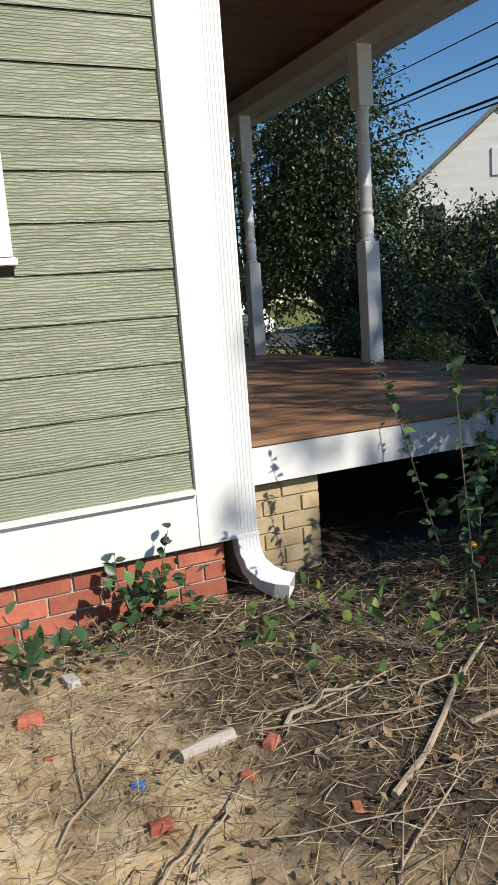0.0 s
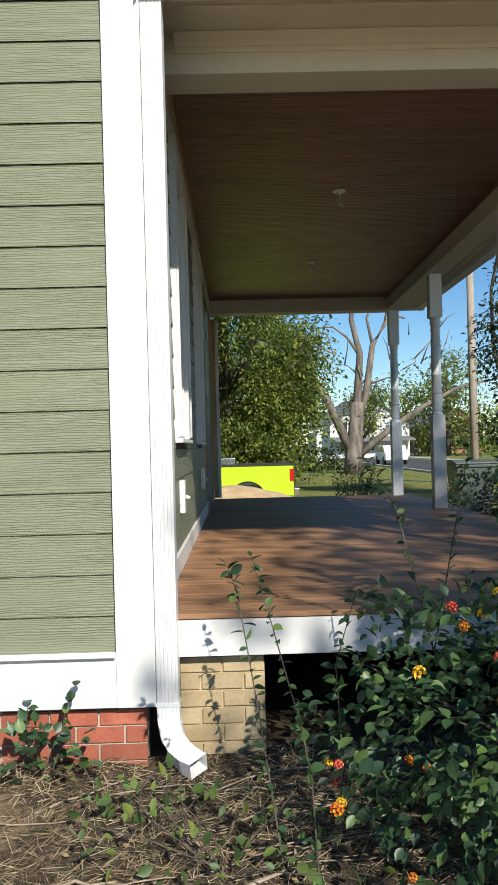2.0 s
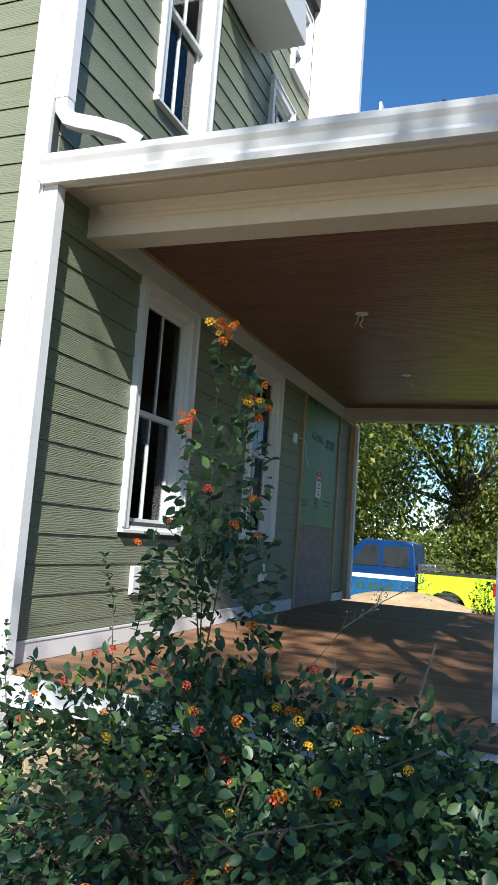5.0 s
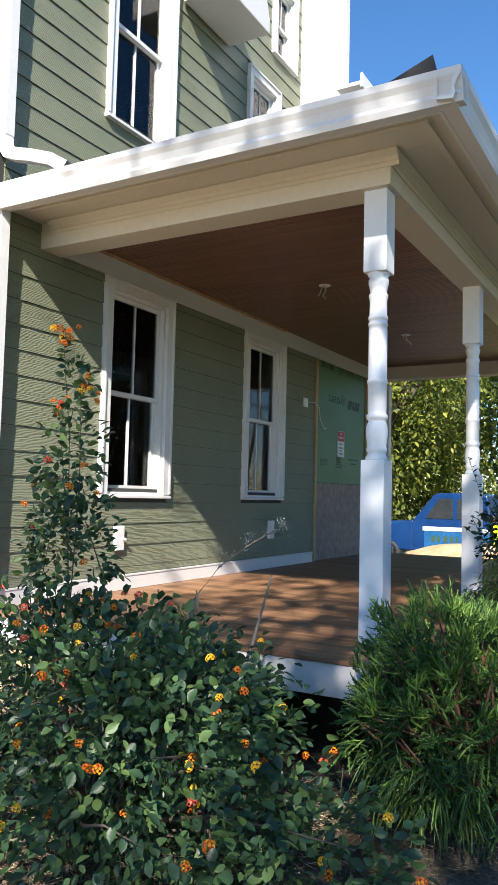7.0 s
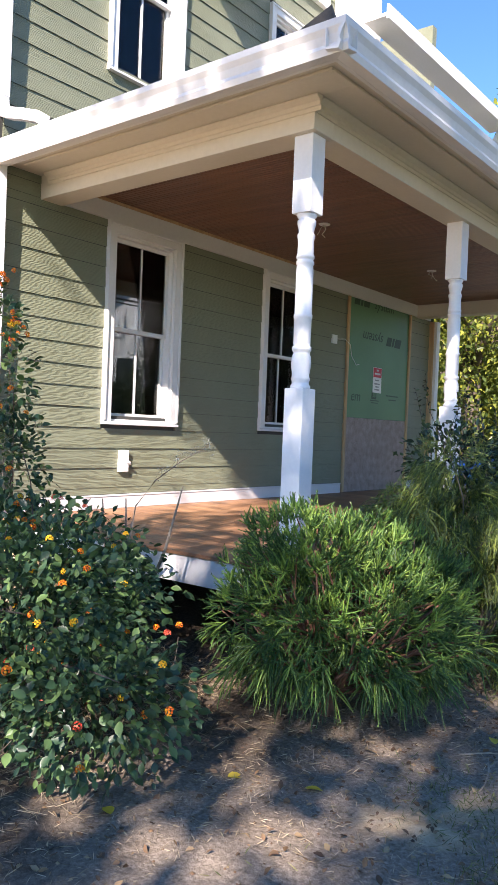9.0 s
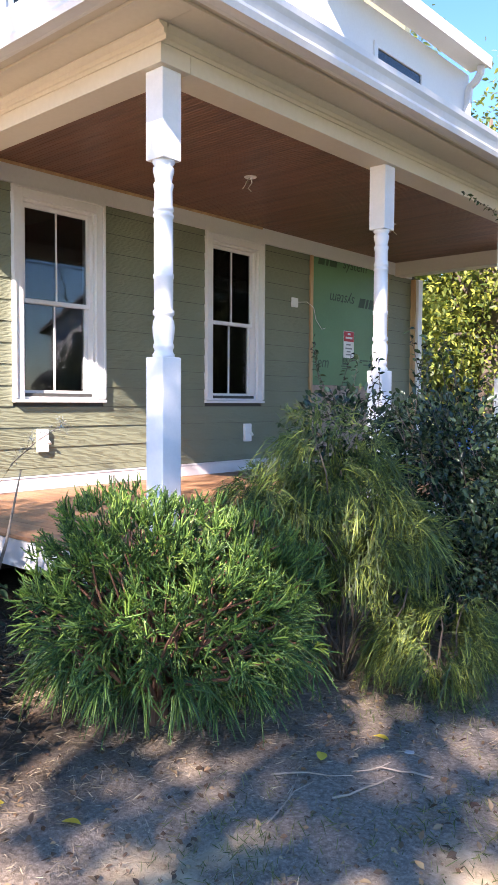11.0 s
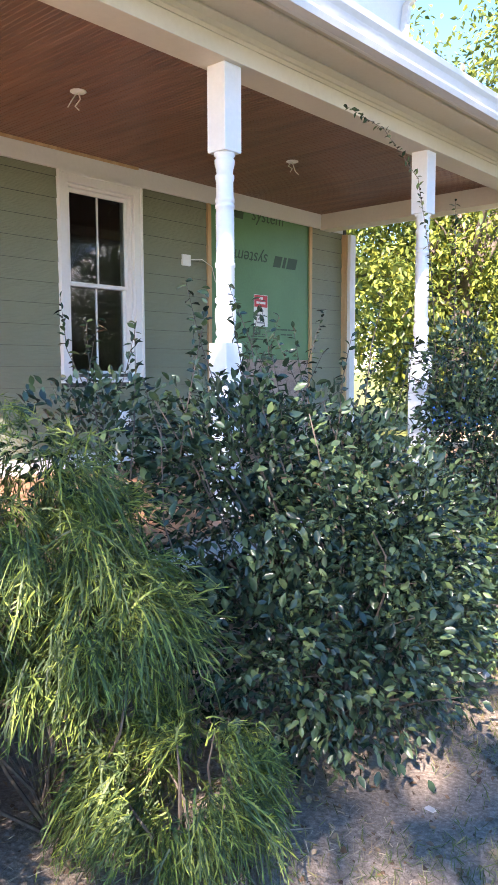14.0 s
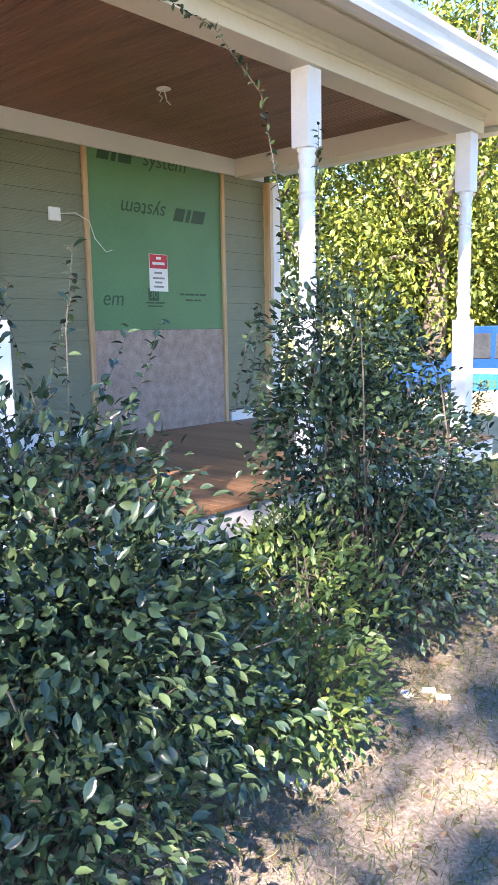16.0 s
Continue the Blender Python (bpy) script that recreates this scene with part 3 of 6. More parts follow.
structure("house_roof", Geo().prism([(2.2, 7.75), (5.2, 10.2), (8.2, 7.75)], "x", -7.4, 1.2), "shingle", "charcoal shingled main roof", category="roof")


def lap_board(axis, a, b, z0, z1, face):
    """One lap siding board: proud at its lower edge. axis: the way it runs."""
    lo, hi = (0.017, 0.008) if axis == "y" else (-0.017, -0.008)
    f2 = (z1 - z0) / LAP
    hi2 = lo + (hi - lo) * f2
    return Geo().prism([(face, z0 + 0.012), (face + lo * 0.5, z0 + 0.006), (face + lo * 0.97, z0 + 0.002), (face + lo, z0 + 0.0045), (face + hi2, z1), (face, z1)], "x" if axis == "x" else "y", a, b)


SIDE_LINES = [LAP0 + LAP * k for k in range(0, 40)]


def clad(parent, axis, face, spans, z0, z1, mat, stops=()):
    """Boards over the spans of a wall; stops: (a, b, z0, z1) left free for casings."""
    zs = [z0] + [z for z in SIDE_LINES if z0 + 0.01 < z < z1] + [z1]
    for zlo, zhi in zip(zs, zs[1:]):
        for a, b in spans:
            runs = [(a, b)]
            for s0, s1, c0, c1 in stops:
                if c0 < (zlo + zhi) / 2 < c1:
                    runs = [r for u, v in runs for r in ((u, min(v, s0)), (max(u, s1), v)) if r[1] - r[0] > 0.01]
            for u, v in runs:
                part("siding_board", lap_board(axis, u, v, zlo, zhi, face), mat, parent)


SIDEWIN = ((-0.65, 0.37), (1.39, 3.22))
clad(wall_side, "x", YS, [(-7, 0.966)], 0.47, 7.6, "siding_x", [(*SIDEWIN[0], *SIDEWIN[1])])
clad(wall_front, "y", XF, [(YS + 0.055, 8.07), (9.87, 10.52)], 0.76, 3.20, "siding_x", [(*W1, *WZ), (*W2, *WZ)])
clad(wall_front, "y", XF, [(YS + 0.055, 3.45)], 3.20, 3.40, "siding_x")
clad(wall_front, "y", XF, [(YS + 0.055, 7.48)], 3.46, 7.6, "siding_x", [(*s, *z) for s, z in UW])

corner = structure("corner_board", Geo().box(0.966, 1.133, 2.838, 2.871, 0.25, 7.6), "white", "wide white painted corner board of the house", 0.003, "trim")
skirt = structure("skirt_board", Geo().box(-7, 0.965, 2.842, YS, 0.25, 0.47), "white", "white painted skirt board above the brick footing", 0.003, "trim")
structure("drip_cap", Geo().prism([(2.815, 0.472), (2.815, 0.478), (2.86, 0.488), (2.86, 0.472)], "x", -7, 0.965), "white", "thin white drip cap over the skirt board", category="trim")
structure("baseboard", Geo().box(XF, XF + 0.027, YS + 0.055, 8.05, DECK + 0.002, 0.74).box(XF, XF + 0.032, YS + 0.055, 8.05, 0.742, 0.757).box(XF, XF + 0.027, 9.90, 10.5, DECK + 0.002, 0.74), "white",
          "white baseboard between siding and porch deck", 0.002, "baseboard")
structure("frieze_board", Geo().box(XF, XF + 0.031, 3.47, 10.5, 3.202, 3.372), "white", "white frieze board under the porch ceiling", 0.002, "trim")
structure("frieze_strip", Geo().box(XF + 0.034, XF + 0.048, 3.48, 7.15, 3.348, 3.374), "stud", "thin brown wood strip under the ceiling", 0.001, "trim")
structure("end_board", Geo().box(XF - 0.05, 1.255, 10.54, 10.655, DECK + 0.004, 3.19), "white", "white board at the end of the front wall", 0.003, "trim")
structure("end_stud", Geo().box(XF, 1.215, 10.50, 10.535, DECK + 0.004, 3.19), "stud", "raw pine strip beside the white end board", 0.002, "trim")

# brick footing
footing = structure("brick_footing", Geo().box(-7, 1.08, 2.90, 3.05, -0.15, 0.235), "mortar", "red brick footing with pale mortar joints", category="wall")
pier = thing("brick_pier", (1.43, 3.05, 0), "tan brick pier under the corner of the porch", "pier")
part("mortar_core", Geo().box(1.225, 1.605, 2.988, 3.35, -0.1, 0.425), "tan_brick", pier)

# ---- windows ----


def window(name, axis_x, span, z, label, lites=2):
    """A double-hung window in a wall that faces +x: casing, sill, two sashes with one muntin, panes."""
    y0, y1 = span
    z0, z1 = z
    w = tagged(thing(name, (axis_x, (y0 + y1) / 2, z0), label, "window"), kind="structure")
    o = axis_x + 0.044
    cas = part("casing", Geo().box(axis_x - 0.0, o, y0, y0 + CAS - 0.02, z0 + 0.03, z1).box(axis_x, o, y1 - CAS + 0.02, y1, z0 + 0.03, z1)
               .box(axis_x, o, y0 + CAS - 0.02, y1 - CAS + 0.02, z1 - CAS + 0.02, z1), "white", w, "white painted casing", 0.003)
    part("casing_bead", Geo().box(o, o + 0.014, y0, y0 + 0.022, z0 + 0.04, z1 - 0.002).box(o, o + 0.014, y1 - 0.022, y1, z0 + 0.04, z1 - 0.002)
         .box(o, o + 0.014, y0 + 0.022, y1 - 0.022, z1 - 0.024, z1 - 0.002), "white", w, "", 0.003)
    part("window_sill", Geo().prism([(axis_x, z0), (o + 0.016, z0), (o + 0.016, z0 + 0.022), (axis_x, z0 + 0.034)], "y", y0 - 0.004, y1 + 0.004), "white", w, "white painted sill", 0.003)
    a, b, c, d = y0 + CAS - 0.02, y1 - CAS + 0.02, z0 + 0.03, z1 - CAS + 0.02
    part("jamb", Geo().box(axis_x - 0.14, axis_x + 0.012, a, a + 0.025, c, d).box(axis_x - 0.14, axis_x + 0.012, b - 0.025, b, c, d)
         .box(axis_x - 0.14, axis_x + 0.012, a + 0.025, b - 0.025, d - 0.025, d).box(axis_x - 0.14, axis_x + 0.012, a + 0.025, b - 0.025, c, c + 0.02), "white", w, "", 0.002)
    a, b, c, d = a + 0.026, b - 0.026, c + 0.021, d - 0.026
    m = (c + d) / 2
    for nm, lo, hi, x in (("upper_sash", m - 0.018, d, axis_x - 0.028), ("lower_sash", c, m + 0.018, axis_x - 0.062)):
        r = 0.036
        s = part(nm, Geo().box(x - 0.03, x, a, a + r, lo, hi).box(x - 0.03, x, b - r, b, lo, hi).box(x - 0.03, x, a + r, b - r, hi - r, hi)
                 .box(x - 0.03, x, a + r, b - r, lo, lo + (r if nm == "upper_sash" else 0.055)), "white", w, "white sash frame", 0.002)
        k = (a + b) / 2
        part("muntin", Geo().box(x - 0.022, x - 0.004, k - 0.007, k + 0.007, lo + r + 0.001, hi - r - 0.001), "white", s, "", 0.002)
        for p, q in ((a + r, k - 0.007), (k + 0.007, b - r)):
            pane = part("pane", Geo().box(x - 0.016, x - 0.012, p, q, lo + r, hi - r), "glass", s, "dark reflecting glass")
            pane.visible_shadow = False
    return w


window("window_1", XF, W1, WZ, "white double-hung window beside sunlit siding under the porch")
window("window_2", XF, W2, WZ, "white double-hung window in the shaded middle of the front wall")
for i, (s, z) in enumerate(UW):
    window(f"window_{i + 3}", XF, s, z, "white upstairs window above the porch roof")

sw = tagged(thing("window_6", (-0.14, YS, 1.39), "white window casing on the sunlit side wall", "window"), kind="structure")
(x0, x1), (z0, z1) = SIDEWIN
part("casing", Geo().box(x0, x0 + 0.1, 2.834, YS, z0 + 0.03, z1).box(x1 - 0.1, x1, 2.834, YS, z0 + 0.03, z1).box(x0 + 0.1, x1 - 0.1, 2.834, YS, z1 - 0.1, z1), "white", sw, "", 0.003)
part("window_sill", Geo().prism([(YS, z0), (2.812, z0), (2.812, z0 + 0.022), (YS, z0 + 0.034)], "x", x0 - 0.01, x1 + 0.01), "white", sw, "", 0.003)
part("sash", Geo().box(x0 + 0.1, x0 + 0.14, 2.85, YS, z0 + 0.034, z1 - 0.1).box(x1 - 0.14, x1 - 0.1, 2.85, YS, z0 + 0.034, z1 - 0.1).box(x0 + 0.14, x1 - 0.14, 2.85, YS, 2.28, 2.32), "white", sw, "", 0.002)
part("pane", Geo().box(x0 + 0.141, x1 - 0.141, 2.862, 2.868, z0 + 0.04, 2.279).box(x0 + 0.141, x1 - 0.141, 2.862, 2.868, 2.321, z1 - 0.101), "dark_glass", sw)

# ---- boarded doorway ----
Y0, Y1 = 8.07, 9.87
door = tagged(thing("door_1", (XF, (Y0 + Y1) / 2, DECK), "doorway boarded with green sheathing over bare strand board", "doorway"), kind="structure")
green = part("sheathing", Geo().box(XF, XF + 0.012, Y0 + 0.06, Y1 - 0.06, 1.622, 3.2), "zip", door, "green coated sheathing panel with dark print", 0.001)
part("strand_board", Geo().box(XF, XF + 0.011, Y0 + 0.06, Y1 - 0.06, DECK + 0.005, 1.619), "osb", door, "weathered pinkish strand board", 0.001)
part("side_strip", Geo().box(XF, XF + 0.034, Y0 + 0.01, Y0 + 0.055, DECK + 0.004, 3.2), "stud", door, "raw pine strip", 0.003)
part("side_strip", Geo().box(XF, XF + 0.034, Y1 - 0.055, Y1 - 0.012, DECK + 0.004, 3.2), "stud", door, "raw pine strip", 0.003)


def slanted_bars(geo, x, y, z, h, widths, lean, gap=0.012):
    for w in widths:
        geo.prism([(y, z), (y + w, z), (y + w + lean * h, z + h), (y + lean * h, z + h)], "x", x, x + 0.0015)
        y += w + gap


PX = XF + 0.0125
bars = Geo()
slanted_bars(bars, PX, 8.24, 3.12, 0.078, [0.13, 0.05, 0.15], 0.25, 0.03)
slanted_bars(bars, PX, 9.14, 2.665, 0.125, [0.13, 0.05, 0.17], 0.35, 0.03)
slanted_bars(bars, PX, 9.20, 1.955, 0.018, [0.06, 0.13, 0.05, 0.09], 0, 0.012)
slanted_bars(bars, PX, 9.28, 1.900, 0.016, [0.10, 0.10], 0, 0.012)
slanted_bars(bars, PX, 8.76, 1.868, 0.014, [0.10, 0.12], 0, 0.012)
slanted_bars(bars, PX, 8.78, 1.838, 0.012, [0.19], 0, 0.012)
part("print", bars, "print", green, "dark printed marks")


def lettering(body, size, shear, m, mat, parent, label):
    """Flat letters as a mesh, facing +x."""
    cu = bpy.data.curves.new("lettering", "FONT")
    cu.body, cu.size, cu.shear, cu.extrude, cu.align_x = body, size, shear, 0.0006, "CENTER"
    ob = bpy.data.objects.new("lettering", cu)
    me = bpy.data.meshes.new_from_object(ob)
    bpy.data.objects.remove(ob)
    me.transform(m)
    me.materials.clear()
    me.materials.append(M[mat])
    return part("print", me, mat, parent, label)


lettering("system", 0.20, 0.25, pose(PX + 0.0008, 8.78, 2.79, 90, 180, 90), "print", green, "dark upside-down word")
lettering("system", 0.20, 0.2, pose(PX + 0.0008, 9.05, 3.135, 90, 0, 90), "print", green, "dark printed word at the top")
lettering("em", 0.20, 0.2, pose(PX + 0.0008, 8.36, 1.845, 90, 0, 90), "print", green, "dark end of a printed word")
part("print", Geo().box(PX, PX + 0.0015, 8.79, 8.92, 1.895, 2.01), "print", green, "dark printed square")
lettering("30", 0.10, 0.0, pose(PX + 0.0024, 8.855, 1.92, 90, 0, 90), "zip", green, "green number in the dark square")

notice = thing("notice_sign", (XF + 0.014, 8.93, 2.0), "white paper notice with a red heading stapled to sheathing", "sign")
part("sheet", Geo().box(XF + 0.0125, XF + 0.0145, 8.81, 9.045, 1.985, 2.335), "paper", notice)
part("heading", Geo().box(XF + 0.0148, XF + 0.0158, 8.815, 9.04, 2.20, 2.33), "red_print", notice, "red heading")
hb = Geo()
for yy, zz, w in ((8.90, 2.285, 0.06), (8.85, 2.235, 0.155)):
    hb.box(XF + 0.0160, XF + 0.0166, yy, yy + w, zz, zz + 0.025)
part("heading_line", hb, "paper", notice, "white bars of lettering")
tb = Geo()
for yy, zz, w in ((8.87, 2.15, 0.10), (8.85, 2.10, 0.15), (8.88, 2.06, 0.09), (8.86, 2.02, 0.13)):
    tb.box(XF + 0.0148, XF + 0.0155, yy, yy + w, zz, zz + 0.018)
part("text_line", tb, "grey_print", notice, "grey bars of lettering")

# ---- electrical boxes and wires ----


def outlet(y, z):
    t = thing("outlet_cover", (XF, y, z), "white weatherproof outlet cover on the siding", "outlet", "outlets on the front wall")
    part("cover", Geo().box(XF + 0.012, XF + 0.045, y - 0.055, y + 0.055, z - 0.10, z + 0.10), "plastic_white", t, "", 0.006)
    part("latch", Geo().tube([(XF + 0.045, y + 0.03, z - 0.005), (XF + 0.062, y + 0.045, z - 0.01), (XF + 0.05, y + 0.065, z - 0.03)], 0.012, 8), "plastic_white", t, "", 0, True)


outlet(4.275, 1.06)
outlet(6.93, 1.06)
jb = thing("wall_light_box", (XF, 7.77, 2.595), "small white wall box with loose wires", "electrical box")
part("plate", Geo().box(XF + 0.01, XF + 0.035, 7.715, 7.825, 2.54, 2.65), "plastic_white", jb, "", 0.004)
part("wire", Geo().tube([(XF + 0.03, 7.80, 2.60), (XF + 0.07, 7.95, 2.615), (XF + 0.06, 8.10, 2.56), (XF + 0.05, 8.16, 2.42), (XF + 0.06, 8.27, 2.31), (XF + 0.07, 8.33, 2.33)], 0.004, 6), "wire_white", jb, "", 0, True)


def ceiling_wires(y, bend):
    t = thing("ceiling_light_box", (2.37, y, 3.37), "round white ceiling box with a dangling wire", "electrical box", "porch ceiling boxes")
    part("ring", Geo().lathe([(0.0, 3.374), (0.055, 3.374), (0.055, 3.366), (0.048, 3.362), (0.0, 3.362)], 2.37, y, 20), "plastic_white", t)
    part("wire", Geo().tube([(2.37, y, 3.365), (2.38, y + 0.01, 3.32), (2.36 + bend, y - 0.02, 3.27), (2.39 + bend, y - 0.01, 3.24)], 0.005, 6), "wire_white", t, "", 0, True)
    part("wire", Geo().tube([(2.36, y, 3.365), (2.34, y - 0.02, 3.33), (2.35 + bend, y - 0.05, 3.29), (2.33 + bend, y - 0.06, 3.26)], 0.004, 6), "wire_white", t, "", 0, True)


ceiling_wires(5.61, 0.0)
ceiling_wires(7.94, 0.06)

# ---- porch ----
XO, YN, YFAR = 3.93, 2.905, 10.36    # deck edges
# dark underlay paints the shade into the gaps between boards
deck = structure("floor", Geo().box(XF, XO - 0.03, YN + 0.03, YFAR - 0.03, DECK - 0.06, DECK - 0.024), "underdeck_shade", "porch deck of brown stained boards", category="deck")
fascia = structure("deck_fascia", Geo().box(1.20, XO - 0.015, YN + 0.01, YN + 0.035, 0.44, DECK - 0.027).box(XO - 0.04, XO - 0.015, YN + 0.036, YFAR - 0.02, 0.44, DECK - 0.027), "white",
                   "white painted fascia board round the deck", 0.002, "trim")
# joists and footing wall carry the under-deck shade in their colour
structure("deck_joists", Geo().box(1.2, XO - 0.05, 3.4, 3.45, 0.40, 0.56).box(1.2, XO - 0.05, 6.0, 6.05, 0.40, 0.56).box(1.2, XO - 0.05, 9.0, 9.05, 0.40, 0.56), "underdeck_shade", "joists coloured dark like the shade under the deck", category="frame")
structure("under_deck_block", Geo().box(1.0, 1.16, 3.1, 10.4, -0.2, 0.5), "underdeck_shade", "footing wall coloured dark like the shade under the deck", category="wall")

porch_beam = structure("porch_beam", Geo().box(XF, 3.81, 3.29, 3.505, 3.19, 3.44).box(3.60, 3.81, 3.507, 10.03, 3.19, 3.44).box(XF, 3.81, 10.032, 10.25, 3.19, 3.44), "primer",
                       "cream painted beam round the porch ceiling", 0.004, "beam")
structure("crown_molding", Geo().prism([(3.81, 3.29), (3.818, 3.29), (3.82, 3.312), (3.83, 3.317), (3.834, 3.34), (3.865, 3.362), (3.865, 3.372), (3.81, 3.372)], "y", 3.30, 10.24)
          .prism([(3.29, 3.29), (3.282, 3.29), (3.28, 3.312), (3.27, 3.317), (3.266, 3.34), (3.235, 3.362), (3.235, 3.372), (3.29, 3.372)], "x", 1.25, 3.86), "primer",
          "cream crown moulding between beam and soffit", category="trim")
structure("beam_molding", Geo().box(3.576, 3.598, 3.51, 10.03, 3.34, 3.372).box(1.215, 3.574, 3.508, 3.524, 3.345, 3.372), "ceiling", "thin brown moulding along the beam", 0.003, "trim")
EX, EY, EYF = 4.19, 2.915, 10.78
structure("soffit", Geo().box(XF + 0.02, EX, EY, 3.288, 3.375, 3.39).box(3.812, EX, 3.29, 10.25, 3.375, 3.39).box(XF + 0.02, EX, 10.252, EYF, 3.375, 3.39), "primer", "cream painted soffit under the eave", category="soffit")
structure("soffit_bead", Geo().box(4.07, 4.10, 3.05, 10.66, 3.358, 3.374).box(1.3, 4.10, 3.02, 3.045, 3.358, 3.374), "primer", "thin cream bead along the soffit", 0.004, "trim")
structure("eave_fascia", Geo().box(XF + 0.02, EX + 0.02, EY - 0.02, EY, 3.33, 3.475).box(EX, EX + 0.02, EY + 0.002, EYF, 3.33, 3.475).box(XF + 0.02, EX + 0.02, EYF, EYF + 0.02, 3.33, 3.475), "white", "white eave fascia board", category="trim")

g = Geo()
for k in range(88):
    y0 = 3.474 + k * 0.0752
    g.prism([(y0, 3.378), (y0 + 0.004, 3.3715), (y0 + 0.030, 3.3715), (y0 + 0.033, 3.375), (y0 + 0.036, 3.3715), (y0 + 0.0718, 3.3715), (y0 + 0.0758, 3.378), (y0 + 0.0758, 3.392), (y0, 3.392)], "x", XF, 3.62)
structure("ceiling", g, "ceiling", "dark brown beadboard porch ceiling", category="ceiling")

# porch roof, hipped
RZ = 3.49
g = Geo()
e0, e1, x1 = EY - 0.05, EYF + 0.05, EX + 0.05
rise = 0.62
g.add([(XF, e0, RZ), (x1, e0, RZ), (x1, e1, RZ), (XF, e1, RZ), (XF, e0 + 2.6, RZ + rise), (XF, e1 - 2.6, RZ + rise),
       (XF, e0, RZ - 0.03), (x1, e0, RZ - 0.03), (x1, e1, RZ - 0.03), (XF, e1, RZ - 0.03)],
      [(0, 1, 4), (1, 2, 5, 4), (2, 3, 5), (6, 7, 1, 0), (7, 8, 2, 1), (8, 9, 3, 2), (6, 9, 8, 7), (0, 4, 5, 3, 9, 6)])
structure("porch_roof", g, "shingle", "low charcoal shingled porch roof", category="roof")
structure("hip_cap", Geo().add([(3.76, 2.90, 3.485), (4.20, 2.88, 3.485), (4.16, 2.90, 3.635), (4.12, 3.22, 3.49), (4.05, 3.15, 3.66)], [(0, 1, 2), (1, 3, 4, 2), (0, 2, 4), (0, 4, 3), (0, 3, 1)]), "shingle", "lifted charcoal shingle cap at the roof hip", category="roof")


def gutter_profile(out, s):
    """Ogee gutter section: (offset from the fascia, height)."""
    pts = [(0, 3.330), (0.082, 3.318), (0.094, 3.350), (0.086, 3.372), (0.100, 3.412), (0.118, 3.440), (0.122, 3.474), (0.112, 3.474), (0.104, 3.446), (0.078, 3.420), (0.074, 3.338), (0.006, 3.342), (0.006, 3.472), (0, 3.472)]
    return [(out + s * u, w) for u, w in pts]


gut = thing("roof_gutter", (EX, EY, 3.34), "white enamelled ogee gutter round the porch roof", "gutter")
part("gutter_side", Geo().prism(gutter_profile(EY - 0.022, -1), "x", 1.14, EX + 0.142), "gutter", gut)
part("gutter_front", Geo().prism(gutter_profile(EX + 0.022, 1), "y", EY - 0.142, EYF + 0.142), "gutter", gut)
part("gutter_far", Geo().prism(gutter_profile(EYF + 0.022, 1), "x", 1.14, EX + 0.142), "gutter", gut)
part("end_cap", Geo().box(1.135, 1.141, EY - 0.142, EY - 0.02, 3.320, 3.474), "gutter", gut, "", 0.001)
for y in (4.2, 6.3, 8.4):
    part("bracket", Geo().box(EX + 0.05, EX + 0.12, y, y + 0.02, 3.474, 3.482), "gutter", gut)
for x in (2.45, 3.35):
    part("bracket", Geo().tube([(x, EY - 0.06, 3.475), (x + 0.01, EY - 0.06, 3.50), (x + 0.005, EY - 0.05, 3.53)], [0.012, 0.008, 0.012], 6), "black", gut, "small dark clip")


def fluted_pipe(geo, pts, w=0.088, d=0.068):
    """Corrugated rectangular downspout through points, kept upright in its broad way."""
    sec = []
    for i in range(6):
        u = -w / 2 + w * i / 6
        sec += [(u, d / 2 - 0.0025), (u + 0.003, d / 2), (u + w / 6 - 0.003, d / 2)]
    for i in range(6):
        u = w / 2 - w * i / 6
        sec += [(u, -d / 2 + 0.0025), (u - 0.003, -d / 2), (u - w / 6 + 0.003, -d / 2)]
    k, vs = len(sec), []
    pts = [Vector(p) for p in pts]
    for i, q in enumerate(pts):
        t = (pts[min(i + 1, len(pts) - 1)] - pts[max(i - 1, 0)]).normalized()
        a = Vector((1, 0, 0)) if abs(t.x) < 0.75 else Vector((0, 0, 1))
        a = (a - t * a.dot(t)).normalized()
        b = t.cross(a)
        vs += [tuple(q + a * u + b * v) for u, v in sec]
    fs = [(i * k + j, i * k + (j + 1) % k, (i + 1) * k + (j + 1) % k, (i + 1) * k + j) for i in range(len(pts) - 1) for j in range(k)]
    return geo.add(vs, fs)


ds = thing("downspout", (1.183, 2.88, 0.05), "white corrugated downspout on the house corner", "downspout")
part("pipe", fluted_pipe(Geo(), [(1.183, 2.884, 3.34), (1.183, 2.884, 2.0), (1.183, 2.884, 0.40), (1.183, 2.884, 0.25)], 0.096, 0.074), "gutter", ds)
part("elbow", fluted_pipe(Geo(), [(1.183, 2.884, 0.255), (1.186, 2.876, 0.18), (1.20, 2.852, 0.115), (1.232, 2.815, 0.068), (1.27, 2.775, 0.043), (1.315, 2.735, 0.032)], 0.099, 0.076), "gutter", ds, "dusty white curved outlet")
part("strap", Geo().box(1.132, 1.234, 2.843, 2.925, 0.245, 0.262), "gutter", ds, "", 0.003)
us = thing("downspout", (1.183, 2.884, 3.6), "white corrugated downspout bending over the porch roof", "downspout")
part("pipe", fluted_pipe(Geo(), [(1.183, 2.884, 7.4), (1.183, 2.884, 5.0), (1.183, 2.884, 3.86)], 0.096, 0.074), "gutter", us)
